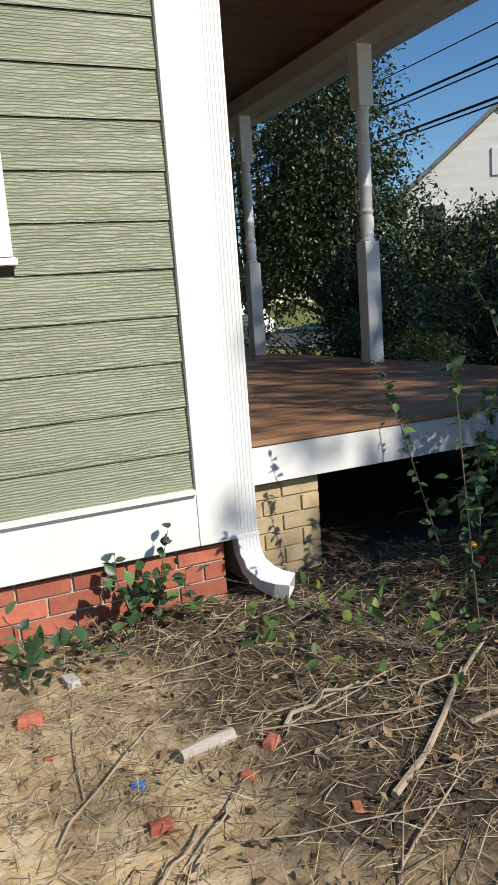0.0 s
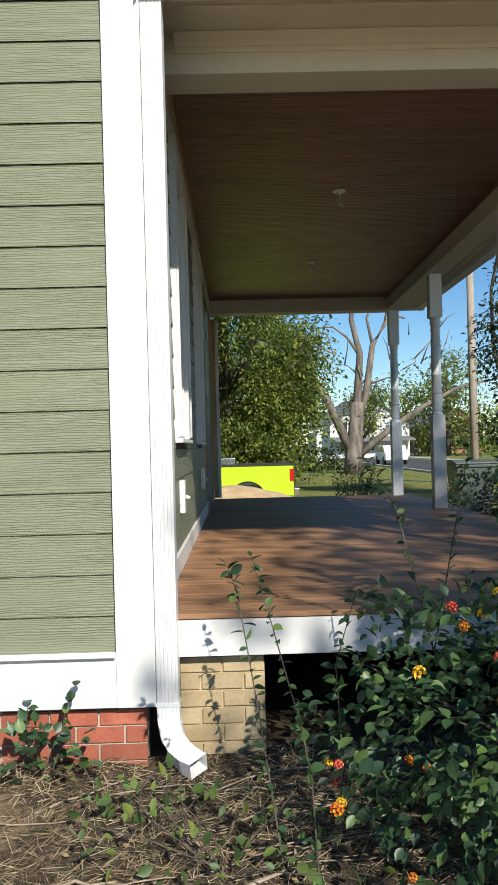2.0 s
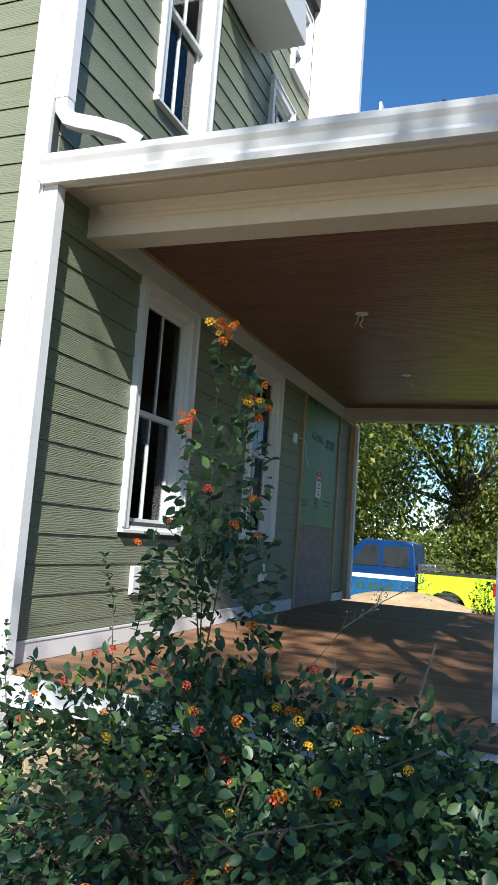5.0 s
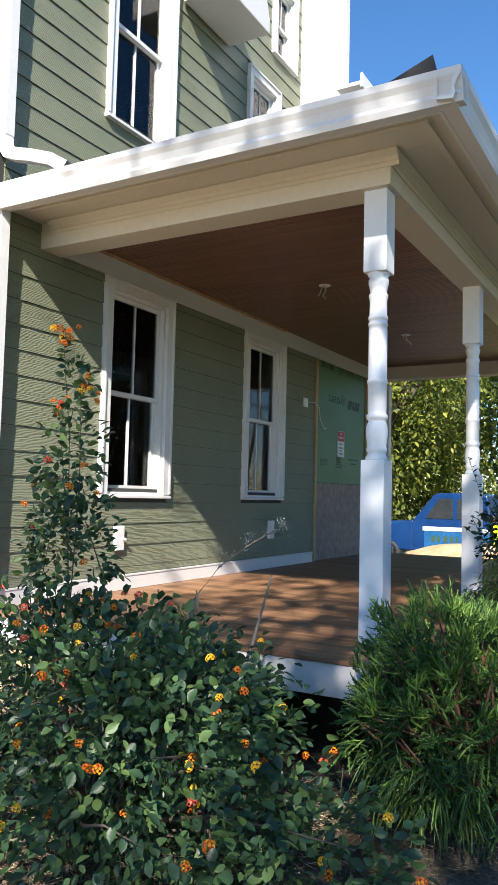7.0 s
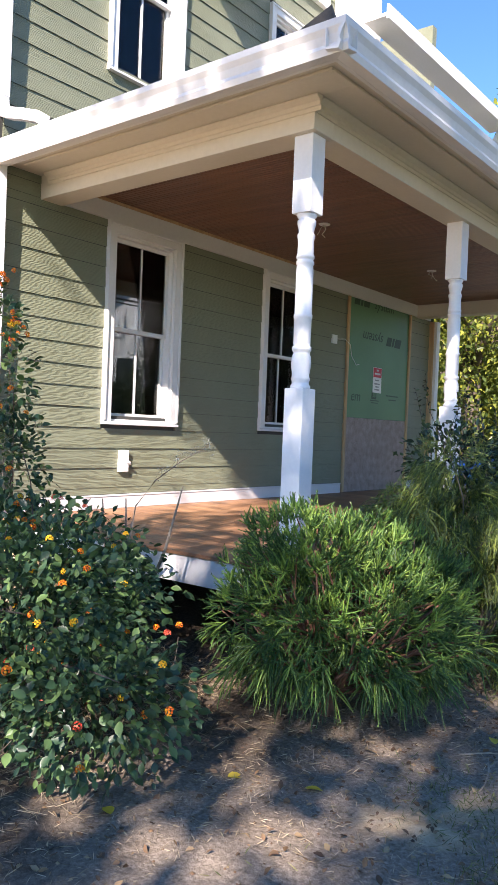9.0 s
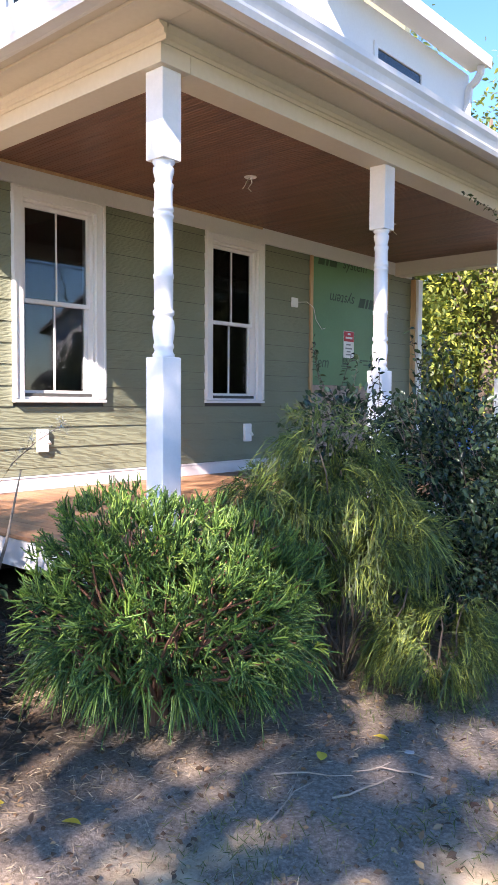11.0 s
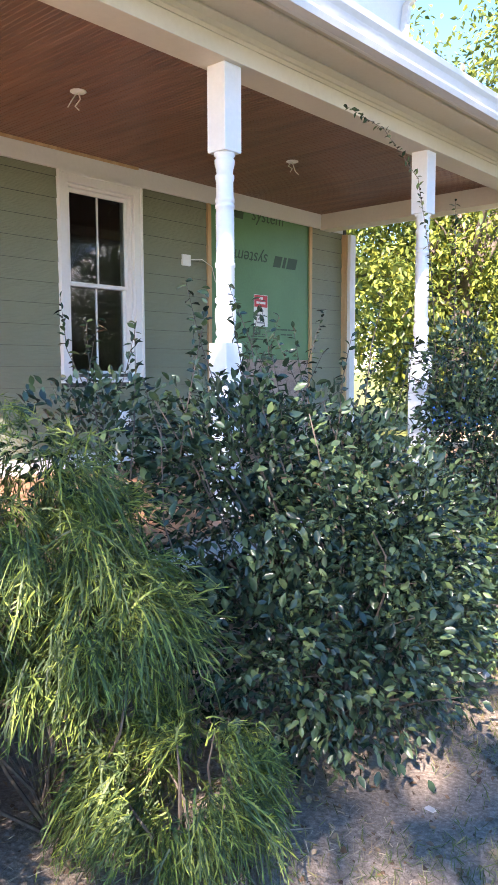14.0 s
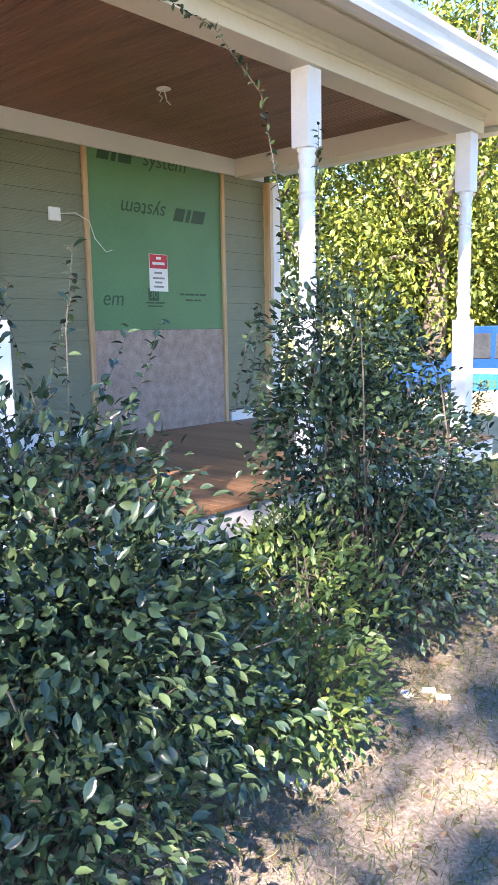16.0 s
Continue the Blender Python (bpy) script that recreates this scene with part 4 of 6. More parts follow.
part("elbow", fluted_pipe(Geo(), [(1.183, 2.884, 3.87), (1.19, 2.885, 3.79), (1.225, 2.89, 3.735), (1.30, 2.90, 3.71), (1.40, 2.92, 3.69), (1.55, 2.965, 3.65), (1.65, 2.995, 3.59)]), "gutter", us)

# upper eaves of the house
structure("eave_return", Geo().prism([(4.95, 6.07), (5.78, 6.07), (5.78, 6.22), (5.6, 6.7), (4.95, 6.7)], "x", XF + 0.03, 1.64), "white", "white boxed eave return under the main roof", 0.01, "eave")
structure("upper_bay_wall", Geo().box(XF - 0.1, 1.74, 7.5, 7.6, 3.65, 8.6).box(XF - 0.1, 1.74, 7.602, 11.0, 3.65, 6.1), "white", "white upper wall of the projecting bay", category="wall")
structure("upper_eave", Geo().box(1.77, 2.06, 7.16, 11.0, 6.13, 6.17).box(2.062, 2.09, 7.16, 11.0, 6.10, 6.26), "white", "white eave with gutter along the upper bay", category="eave")
bw7 = tagged(thing("window_7", (1.74, 9.09, 4.3), "dark upstairs window in the white bay wall", "window"), kind="structure")
part("casing", Geo().box(1.742, 1.768, 8.50, 8.57, 4.3, 5.73).box(1.742, 1.768, 9.61, 9.68, 4.3, 5.73).box(1.742, 1.768, 8.571, 9.609, 5.66, 5.73).box(1.742, 1.768, 8.571, 9.609, 4.3, 4.37), "white", bw7, "", 0.003)
part("pane", Geo().box(1.742, 1.750, 8.572, 9.608, 4.372, 5.658), "dark_glass", bw7)
ub = thing("downspout", (1.9, 10.9, 5.9), "white downspout elbow below the upper eave", "downspout")
part("elbow", fluted_pipe(Geo(), [(2.0, 10.85, 6.12), (1.99, 10.85, 6.02), (1.93, 10.85, 5.93), (1.83, 10.85, 5.86), (1.80, 10.85, 5.6), (1.80, 10.85, 4.2)]), "gutter", ub)


def porch_post():
    """A turned porch post, square at both ends."""
    t = thing("porch_post", (0, 0, 0), "white turned wooden porch post standing on the deck", "post", "turned posts of the porch")
    h = 0.069
    part("base_block", Geo().box(-h, h, -h, h, 0, 1.02), "white_post", t, "", 0.006)
    prof = [(0.060, 1.018), (0.062, 1.035), (0.052, 1.05), (0.050, 1.06), (0.058, 1.075), (0.058, 1.085), (0.052, 1.10), (0.060, 1.15), (0.062, 1.185), (0.058, 1.22), (0.050, 1.235),
            (0.050, 1.245), (0.060, 1.255), (0.060, 1.275), (0.050, 1.285), (0.053, 1.30), (0.054, 1.45), (0.058, 1.455), (0.058, 1.475), (0.053, 1.48), (0.053, 1.75), (0.050, 1.78),
            (0.056, 1.785), (0.056, 1.80), (0.050, 1.805), (0.050, 1.815), (0.056, 1.82), (0.056, 1.835), (0.050, 1.845), (0.049, 1.93), (0.055, 1.95), (0.055, 1.965), (0.046, 1.975), (0.050, 2.0),
            (0.058, 2.03), (0.058, 2.05), (0.048, 2.06), (0.060, 2.075), (0.062, 2.09)]
    part("turned_shaft", Geo().lathe(prof, 0, 0, 28), "white_post", t, "", 0, True)
    part("top_block", Geo().box(-h, h, -h, h, 2.088, 2.562), "white_post", t, "", 0.006)
    return t


PX0 = 3.708
post = porch_post()
post.location = (PX0, 3.40, DECK)
for y in (5.62, 7.91, 10.14):
    copy_thing(post, pose(PX0, y, DECK))

# ---- shrubs ----
rng = np.random.default_rng(7)


def leaf_mesh(name, mat, length, width):
    v = FULL_V * np.array([length * width, length, length])
    return cloud_mesh(name, v, FULL_F, mat)


def leaf_parts(parent, mesh, pos, way, name="leaf"):
    """Single leaves as objects of their own."""
    base = parent.location
    for p, w in zip(pos, way):
        w = Vector(w) + Vector(rng.normal(0, 0.3, 3)) + Vector((0, 0, -0.15))
        ob = new(name, mesh)
        ob.parent = parent
        turn = w.to_track_quat("Y", "Z").to_matrix().to_4x4()
        ob.matrix_basis = Matrix.Translation(Vector(p) - base) @ turn @ Matrix.Scale(rng.uniform(0.8, 1.25), 4)


def leafy_shrub(name, at, label, blobs, mat, count, length, width, singles=0, twig_r=0.012, droop=0.25, shoots=(), shell=0.5, stems=30, pick=None):
    t = thing(name, at, label, "shrub")
    pos, d = in_blobs(rng, count, blobs, shell)
    # leaves gather in clumps with dark gaps between them
    gap = np.array([noise.noise(tuple(q * 7.0)) + 0.5 * noise.noise(tuple(q * 15.0)) for q in pos])
    keep = (pos[:, 2] > 0.04) & (gap > -0.16)
    pos, d = pos[keep], d[keep]
    ln = length * rng.uniform(0.6, 1.3, len(pos))
    v, f = leaf_cloud(rng, pos, d, ln, width, droop, full=True, turn=0.8)
    g = Geo()
    tips = in_blobs(rng, stems, blobs, 0.8)[0]
    limbs(rng, g, (at[0], at[1], 0.0), tips[tips[:, 2] > 0.15], twig_r, 0.002, 0.10)
    sv, sf = [v], [f]
    k = len(v)
    for pts in shoots:
        pts = np.array(pts)
        g.tube([tuple(p) for p in pts], list(np.linspace(0.0036, 0.001, len(pts))), 5)
        seg = np.linspace(0, len(pts) - 1.01, max(6, int(np.linalg.norm(np.diff(pts, axis=0), axis=1).sum() / (length * 0.42))))
        i = seg.astype(int)
        p = pts[i] + (pts[i + 1] - pts[i]) * (seg - i)[:, None]
        w = rng.normal(0, 1, (len(p), 3)) * np.array([1, 1, 0.4]) + np.array([0, 0, 0.35])
        lv, lf = leaf_cloud(rng, p, w, length * rng.uniform(0.6, 1.1, len(p)), width, 0.1, full=True)
        sv.append(lv)
        sf.append(lf + k)
        k += len(lv)
    tagged(part("foliage", cloud_mesh("foliage", np.concatenate(sv), np.concatenate(sf), mat), mat, t), kind="stuff")
    tagged(part("branchwork", g, "bark", t), kind="stuff")
    if singles:
        p2, d2 = in_blobs(rng, singles * 4, blobs, 0.97)
        near = (p2[:, 2] > 0.1) & pick(p2, d2)
        leaf_parts(t, leaf_mesh("leaf", mat, length, width), p2[near][:singles], d2[near][:singles])
    return t


def flower_heads(parent, spots, mats):
    """Round lantana heads, each a dome of small florets."""
    meshes = []
    for mat in mats:
        n = 22
        i = np.arange(n)
        th, ph = np.arccos(1 - 1.25 * (i + 0.5) / n), i * 2.399
        d = np.stack([np.sin(th) * np.cos(ph), np.sin(th) * np.sin(ph), np.cos(th)], 1)
        g = Geo()
        for q in d:
            q = Vector(q)
            a = q.orthogonal().normalized()
            b = q.cross(a)
            ring = [tuple(q * 0.017 + (a * math.cos(k * math.pi / 2.5) + b * math.sin(k * math.pi / 2.5)) * 0.0055 + q * 0.002 * (k % 2)) for k in range(5)]
            g.add(ring + [tuple(q * 0.0155)], [(k, (k + 1) % 5, 5) for k in range(5)])
        meshes.append(g.mesh("flower_head", mat))
    for p in spots:
        ob = new("flower_head", meshes[rng.integers(len(meshes))])
        ob.parent = parent
        tilt = Euler((rng.normal(0, 0.5), rng.normal(0, 0.5), rng.uniform(0, 6)))
        ob.matrix_basis = Matrix.LocRotScale(Vector(p) - parent.location, tilt, Vector((1, 1, 1)) * rng.uniform(0.7, 1.1))


lan_blobs = [(2.95, 1.85, 0.45, 1.0, 0.75, 0.55), (2.25, 2.05, 0.40, 0.5, 0.55, 0.5), (3.6, 1.60, 0.42, 0.6, 0.62, 0.48), (2.95, 2.2, 0.65, 0.62, 0.42, 0.28), (3.40, 1.75, 0.62, 0.55, 0.55, 0.32),
             (2.74, 2.03, 1.12, 0.26, 0.20, 0.36), (4.15, 1.50, 0.28, 0.38, 0.42, 0.28), (2.74, 1.98, 1.56, 0.17, 0.14, 0.30), (2.80, 1.92, 1.90, 0.10, 0.09, 0.14), (2.50, 2.12, 1.22, 0.13, 0.12, 0.22)]
spike = [[(2.68, 2.08, 0.7), (2.67, 2.06, 1.2), (2.69, 2.02, 1.7), (2.71, 1.95, 2.02), (2.72, 1.92, 2.18)], [(2.68, 2.08, 0.9), (2.57, 2.12, 1.5), (2.50, 2.14, 1.85)],
         [(2.68, 2.08, 0.9), (2.80, 1.98, 1.5), (2.86, 1.90, 1.92)], [(1.85, 2.2, 0.2), (1.83, 2.18, 0.6), (1.90, 2.15, 0.85), (2.0, 2.1, 0.83)], [(1.75, 2.3, 0.2), (1.62, 2.35, 0.7), (1.55, 2.4, 0.95)], [(1.62, 1.95, 0.05), (1.56, 1.93, 0.5), (1.50, 1.9, 0.9), (1.47, 1.88, 1.0)], [(1.72, 1.8, 0.05), (1.70, 1.75, 0.4), (1.66, 1.72, 0.62)],
         [(2.2, 2.3, 0.6), (2.1, 2.4, 1.1), (2.0, 2.45, 1.3)], [(2.2, 2.3, 0.6), (2.3, 2.3, 1.1), (2.35, 2.3, 1.35)]]
lantana = leafy_shrub("lantana_shrub", (3.0, 1.9, 0), "dense green lantana shrub with orange and yellow flowers", lan_blobs, "lantana", 17000, 0.047, 0.62, 240, 0.010, 0.35, spike, 0.45, 46,
                      lambda p, d: (d[:, 1] < 0.1))
fp, fd = in_blobs(rng, 620, lan_blobs, 0.99)
ok = (fp[:, 2] > 0.2) & (fd[:, 1] < 0.35)
flower_heads(lantana, list(fp[ok][:135] + fd[ok][:135] * 0.03) + [tuple(np.array(q[-1]) + rng.normal(0, 0.03, 3)) for q in spike[:3] for _ in range(8)], ["petal_o", "petal_y", "petal_o", "petal_y", "petal_o", "petal_r"])


def needle_shrub(name, at, label, blobs, mat, lit_mat, plumes):
    """A cedar: short rope-like shoots set with forward needles, upright tufts above and hanging tassels below."""
    t = thing(name, at, label, "shrub")
    pos, d = in_blobs(rng, plumes, blobs, 0.66)
    keep = pos[:, 2] > 0.22
    pos, d = pos[keep], d[keep]
    low = np.clip((0.62 - pos[:, 2]) / 0.4, 0, 1)
    # some upward tufts take the lighter green, as painted light from above
    top_lit = (d[:, 2] > 0.15) & (rng.random(len(pos)) < 0.3)
    per, k, ring = 8, 15, 4
    for nm, chosen, m in (("foliage", ~top_lit, mat), ("fresh_growth", top_lit, lit_mat)):
        c, q, h = pos[chosen], d[chosen], low[chosen]
        n = len(c) * per
        hh = np.repeat(h, per)
        root = np.repeat(c, per, 0) + rng.normal(0, 0.012, (n, 3))
        way = unit(np.repeat(q, per, 0) * np.array([1, 1, 0.8]) + np.array([0, 0, 1]) * (0.40 - 0.35 * hh)[:, None] + rng.normal(0, 0.58, (n, 3)))
        ln = rng.uniform(0.04, 0.085, n) * (1 + 1.0 * hh)
        sag = (-0.014 + 0.09 * hh) * rng.uniform(0.5, 1.4, n)

        def along(s):
            return root[:, None, :] + way[:, None, :] * (s[None, :] * ln[:, None])[:, :, None] - np.array([0, 0, 1]) * (sag[:, None] * s[None, :] ** 2)[:, :, None]

        # the rope: a thin four-sided shoot that tapers to its tip
        line = along(np.linspace(0, 1, 5))
        a = unit(np.cross(way, rng.normal(0, 1, (n, 3))))
        b = np.cross(way, a)
        wide = (0.0040 * np.array([0.75, 1.0, 1.0, 0.8, 0.25]))[None, :, None]
        rv = np.stack([line + a[:, None] * wide, line + b[:, None] * wide, line - a[:, None] * wide, line - b[:, None] * wide], 2).reshape(-1, 3)
        e = np.array([t3 for i in range(4) for u in range(ring) for t3 in ((i * 4 + u, i * 4 + (u + 1) % 4, i * 4 + 4 + u), (i * 4 + (u + 1) % 4, i * 4 + 4 + (u + 1) % 4, i * 4 + 4 + u))])
        rf = (e[None] + (np.arange(n) * 20)[:, None, None]).reshape(-1, 3)
        # short needles that lie forward along it
        s = np.linspace(0.1, 0.95, k)
        tang = unit(along(s) - along(s - 0.06)).reshape(-1, 3)
        nd = unit(tang + unit(rng.normal(0, 1, (n * k, 3))) * 0.8)
        v, f = needle_cloud(along(s).reshape(-1, 3), nd, np.tile(0.019 - 0.006 * s, n)[:, None], 0.0042, rng)
        me = cloud_mesh(nm, np.concatenate([v, rv]), np.concatenate([f, rf + len(v)]), m)
        tagged(part(nm, me, m, t), kind="stuff")
    g = Geo()
    g.tube([(at[0], at[1], -0.03), (at[0] - 0.01, at[1], 0.25), (at[0], at[1], 0.6)], [0.055, 0.045, 0.03], 8)
    limbs(rng, g, (at[0], at[1], 0.10), pos[::5], 0.013, 0.003, 0.06)
    part("trunk", g, "red_bark", t, "russet brown stem")
    return t


needle_shrub("cedar_shrub", (4.42, 2.72, 0), "rounded bright green cedar shrub in front of the deck", [(4.40, 2.72, 0.64, 0.46, 0.46, 0.34), (4.52, 2.75, 0.46, 0.56, 0.58, 0.34), (4.27, 2.54, 0.50, 0.34, 0.36, 0.32), (4.65, 3.0, 0.52, 0.40, 0.40, 0.36), (4.33, 2.62, 0.80, 0.33, 0.34, 0.20)], "cedar", "cedar_top_lit", 1000)


def thread_shrub(name, at, label, blobs, mat, sprays, low=0.3):
    """A thread-leaf cypress: hanging sprays of thin strands with side threads, and gaps between the sprays."""
    t = thing(name, at, label, "shrub")
    heart, out = in_blobs(rng, sprays, blobs, 0.7)
    keep = heart[:, 2] > low
    vs, fs, k = [], [], 0
    for c, q in zip(heart[keep], out[keep]):
        lean = unit(q * np.array([1, 1, 0.3]) + np.array([0, 0, 0.15]) + rng.normal(0, 0.4, 3))
        reach = rng.uniform(0.07, 0.15)
        for _ in range(rng.integers(14, 24)):
            w = unit(lean + rng.normal(0, 0.42, 3))
            p = c + rng.normal(0, 0.025, 3)
            ln, drop = reach * rng.uniform(0.6, 1.1), rng.uniform(0.05, 0.15)
            s = np.linspace(0, 1, 6)
            line = p + w * (s * ln)[:, None] - np.array([0, 0, 1]) * (drop * s ** 1.6)[:, None]
            line[:, 2] = np.maximum(line[:, 2], 0.03)
            side = unit(np.cross(w, rng.normal(0, 1, 3))) * 0.0031
            vs += [np.concatenate([line - side, line + side * np.linspace(1, 0.4, 6)[:, None]])]
            fs += [np.array([(k + i, k + i + 1, k + 7 + i, k + 6 + i) for i in range(5)])]
            k += 12
            for i in (1, 2, 3, 4, 5):
                for _ in range(2):
                    tip = line[i] + (unit(line[i] - line[i - 1]) * 0.8 + rng.normal(0, 0.42, 3)) * rng.uniform(0.018, 0.042)
                    mid = (line[i] + tip) / 2
                    vs += [np.array([line[i], mid + side * 0.8, tip, mid - side * 0.8])]
                    fs += [np.array([(k, k + 1, k + 2, k + 3)])]
                    k += 4
    me = cloud_mesh("foliage", np.concatenate(vs), np.concatenate(fs), mat)
    tagged(part("foliage", me, mat, t), kind="stuff")
    g = Geo()
    limbs(rng, g, (at[0], at[1], -0.02), heart[keep][::14], 0.008, 0.002, 0.08)
    tagged(part("branchwork", g, "bark", t, "thin brown branches"), kind="stuff")
    return t


thread_shrub("thread_cypress", (4.72, 3.7, 0), "golden green thread-leaf cypress with drooping strands", [(4.66, 3.66, 1.10, 0.30, 0.26, 0.28), (4.72, 3.72, 0.80, 0.36, 0.32, 0.30), (4.52, 3.42, 0.84, 0.28, 0.26, 0.26), (4.50, 3.25, 0.62, 0.24, 0.22, 0.20), (4.92, 3.84, 0.70, 0.24, 0.22, 0.24)], "cypress", 330)
thread_shrub("thread_cypress", (5.16, 3.86, 0), "low golden tuft of thread-leaf cypress near the ground", [(5.16, 3.86, 0.30, 0.28, 0.28, 0.15)], "cypress", 80, 0.12)


def shoot(x, y, z0, z1, lean=0.1):
    a = rng.uniform(0, 6.28)
    dx, dy = math.cos(a) * lean, math.sin(a) * lean
    return [(x + dx * s + rng.normal(0, 0.01), y + dy * s + rng.normal(0, 0.01), z0 + (z1 - z0) * s) for s in (0, 0.35, 0.7, 1)]


cam1 = [(4.95, 4.95, 0.75, 0.55, 0.62, 0.55), (5.15, 4.75, 0.42, 0.50, 0.60, 0.40), (4.75, 5.1, 1.05, 0.45, 0.55, 0.35), (5.1, 5.3, 0.55, 0.42, 0.5, 0.45), (4.6, 4.75, 1.15, 0.40, 0.42, 0.28), (5.25, 5.0, 0.85, 0.30, 0.45, 0.35), (4.42, 4.15, 1.22, 0.36, 0.34, 0.28), (4.9, 4.42, 1.05, 0.42, 0.4, 0.45), (5.1, 4.3, 0.55, 0.36, 0.3, 0.35)]
leafy_shrub("camellia_shrub", (4.95, 4.95, 0), "large glossy dark green camellia shrub with upright shoots", cam1, "camellia", 25000, 0.044, 0.50, 230, 0.007, 0.1,
            [shoot(4.5 + rng.uniform(-0.35, 0.5), 4.7 + rng.uniform(-0.75, 0.8), 1.1, rng.uniform(1.45, 1.85), 0.2) for _ in range(28)], 0.4, 60, lambda p, d: d[:, 0] > 0.0)
cam2 = [(4.60, 6.95, 1.52, 0.36, 0.42, 0.30), (4.58, 7.40, 1.36, 0.34, 0.38, 0.28), (4.72, 7.0, 0.95, 0.50, 0.62, 0.50), (4.85, 7.0, 0.50, 0.50, 0.62, 0.42), (4.7, 6.75, 1.20, 0.35, 0.38, 0.35), (4.7, 7.5, 0.85, 0.42, 0.5, 0.45), (4.95, 7.6, 0.45, 0.4, 0.5, 0.38)]
leafy_shrub("camellia_shrub", (4.75, 7.0, 0), "glossy dark green camellia shrub reaching up a porch post", cam2, "camellia", 17500, 0.045, 0.50, 200, 0.007, 0.1,
            [shoot(4.5 + rng.uniform(-0.25, 0.4), 6.9 + rng.uniform(-0.5, 0.7), 1.2, rng.uniform(1.6, 2.0), 0.15) for _ in range(10)]
            + [[(4.5, 6.7, 1.1), (4.42, 6.8, 1.7), (4.35, 6.85, 2.2), (4.28, 6.8, 2.7), (4.12, 6.65, 3.0), (3.95, 6.45, 3.14)], [(4.55, 6.8, 1.1), (4.45, 7.0, 1.7), (4.4, 7.1, 2.15), (4.38, 7.12, 2.6)]], 0.4, 55,
            lambda p, d: (d[:, 0] > 0.0) | (d[:, 1] < -0.4))
leafy_shrub("low_shrub", (4.95, 6.15, 0), "low light green shrub between the camellias", [(4.9, 6.15, 0.42, 0.42, 0.50, 0.36), (5.1, 5.95, 0.28, 0.35, 0.40, 0.26), (4.75, 6.4, 0.62, 0.28, 0.32, 0.22)], "lowshrub", 4600, 0.045, 0.42, 80, 0.008, 0.0, (), 0.45, 40,
            lambda p, d: d[:, 0] > 0.0)
leafy_shrub("deck_end_shrub", (3.25, 11.0, 0), "small dark twiggy shrub beyond the deck", [(3.25, 11.0, 0.75, 0.34, 0.34, 0.34)], "tree_dark", 700, 0.05, 0.4, 0, 0.008, 0.0, [shoot(3.25, 11.0, 0.1, 1.05, 0.3) for _ in range(10)])
leafy_shrub("ivy_patch", (0.25, 2.62, 0), "low ivy and weeds against the brick footing", [(-0.05, 2.66, 0.08, 0.34, 0.14, 0.16), (0.70, 2.68, 0.10, 0.2, 0.12, 0.2), (0.2, 2.55, 0.05, 0.35, 0.15, 0.08)], "lantana", 420, 0.055, 0.75, 30, 0.004, 0.0, [shoot(0.72, 2.7, 0.0, 0.38, 0.1), shoot(0.6, 2.7, 0, 0.3, 0.1), shoot(0.9, 2.66, 0, 0.25, 0.1)], 0.2, 14, lambda p, d: d[:, 1] < 0.2)
leafy_shrub("weeds", (1.45, 1.95, 0), "sparse light green weeds among dry stalks", [(1.35, 2.0, 0.10, 0.5, 0.45, 0.14), (1.75, 1.6, 0.10, 0.4, 0.4, 0.12), (1.1, 2.35, 0.08, 0.3, 0.2, 0.1)], "lowshrub", 330, 0.05, 0.6, 0, 0.003, 0.0, (), 0.1, 40)

# bare pruned stems before the deck
sb = thing("pruned_bush", (3.05, 2.6, 0), "bare stems of a pruned bush by the deck", "bush")
for a, b in (((3.1, 2.55, 0), (3.05, 2.60, 0.95)), ((3.2, 2.6, 0.3), (3.45, 2.66, 1.05)), ((2.9, 2.6, 0), (2.75, 2.68, 0.92)), ((2.9, 2.6, 0.2), (3.0, 2.7, 0.80))):
    m = ((a[0] + b[0]) / 2 + 0.03, (a[1] + b[1]) / 2, (a[2] + b[2]) / 2)
    part("stem", Geo().tube([a, m, b], [0.012, 0.009, 0.004], 6), "twig", sb)

# a wild flower stalk leaning over the deck edge, gone to silvery seed
fs = thing("flower_stalk", (2.88, 2.78, 0), "thin dry flower stalk with small silvery seed heads", "plant")
stalk = [(2.88, 2.78, 0.0), (2.87, 2.79, 0.55), (2.90, 2.82, 0.88), (3.02, 2.87, 1.05), (3.18, 2.93, 1.18), (3.36, 3.0, 1.29)]
part("stem", Geo().tube(stalk, [0.005, 0.0045, 0.004, 0.0035, 0.003, 0.0015], 6), "twig", fs, "", 0, True)
tufts, sprig = [], Geo()
for k in range(16):
    s0 = rng.uniform(0.45, 1.0) ** 0.7 * 4.98
    i = int(s0)
    p = Vector(stalk[i]).lerp(Vector(stalk[i + 1]), s0 - i)
    tip = p + Vector((rng.normal(0.03, 0.03), rng.normal(0, 0.03), rng.uniform(0.01, 0.08)))
    sprig.tube([tuple(p), tuple(p.lerp(tip, 0.5) + Vector((0, 0, 0.006))), tuple(tip)], [0.0018, 0.0014, 0.0008], 4)
    tufts += [np.array(tip) + rng.normal(0, 0.016, 3) for _ in range(int(4 + 14 * (s0 > 3.6)))]
part("side_stem", sprig, "twig", fs)
tv, tf = leaf_cloud(rng, np.array(tufts), rng.normal(0, 1, (len(tufts), 3)), rng.uniform(0.007, 0.014, len(tufts)), 0.6, 0.0, full=True)
tagged(part("seed_heads", cloud_mesh("seed_heads", tv, tf, "silver_leaf"), "silver_leaf", fs, "pale silvery seed heads"), kind="stuff")

# ---- trees ----


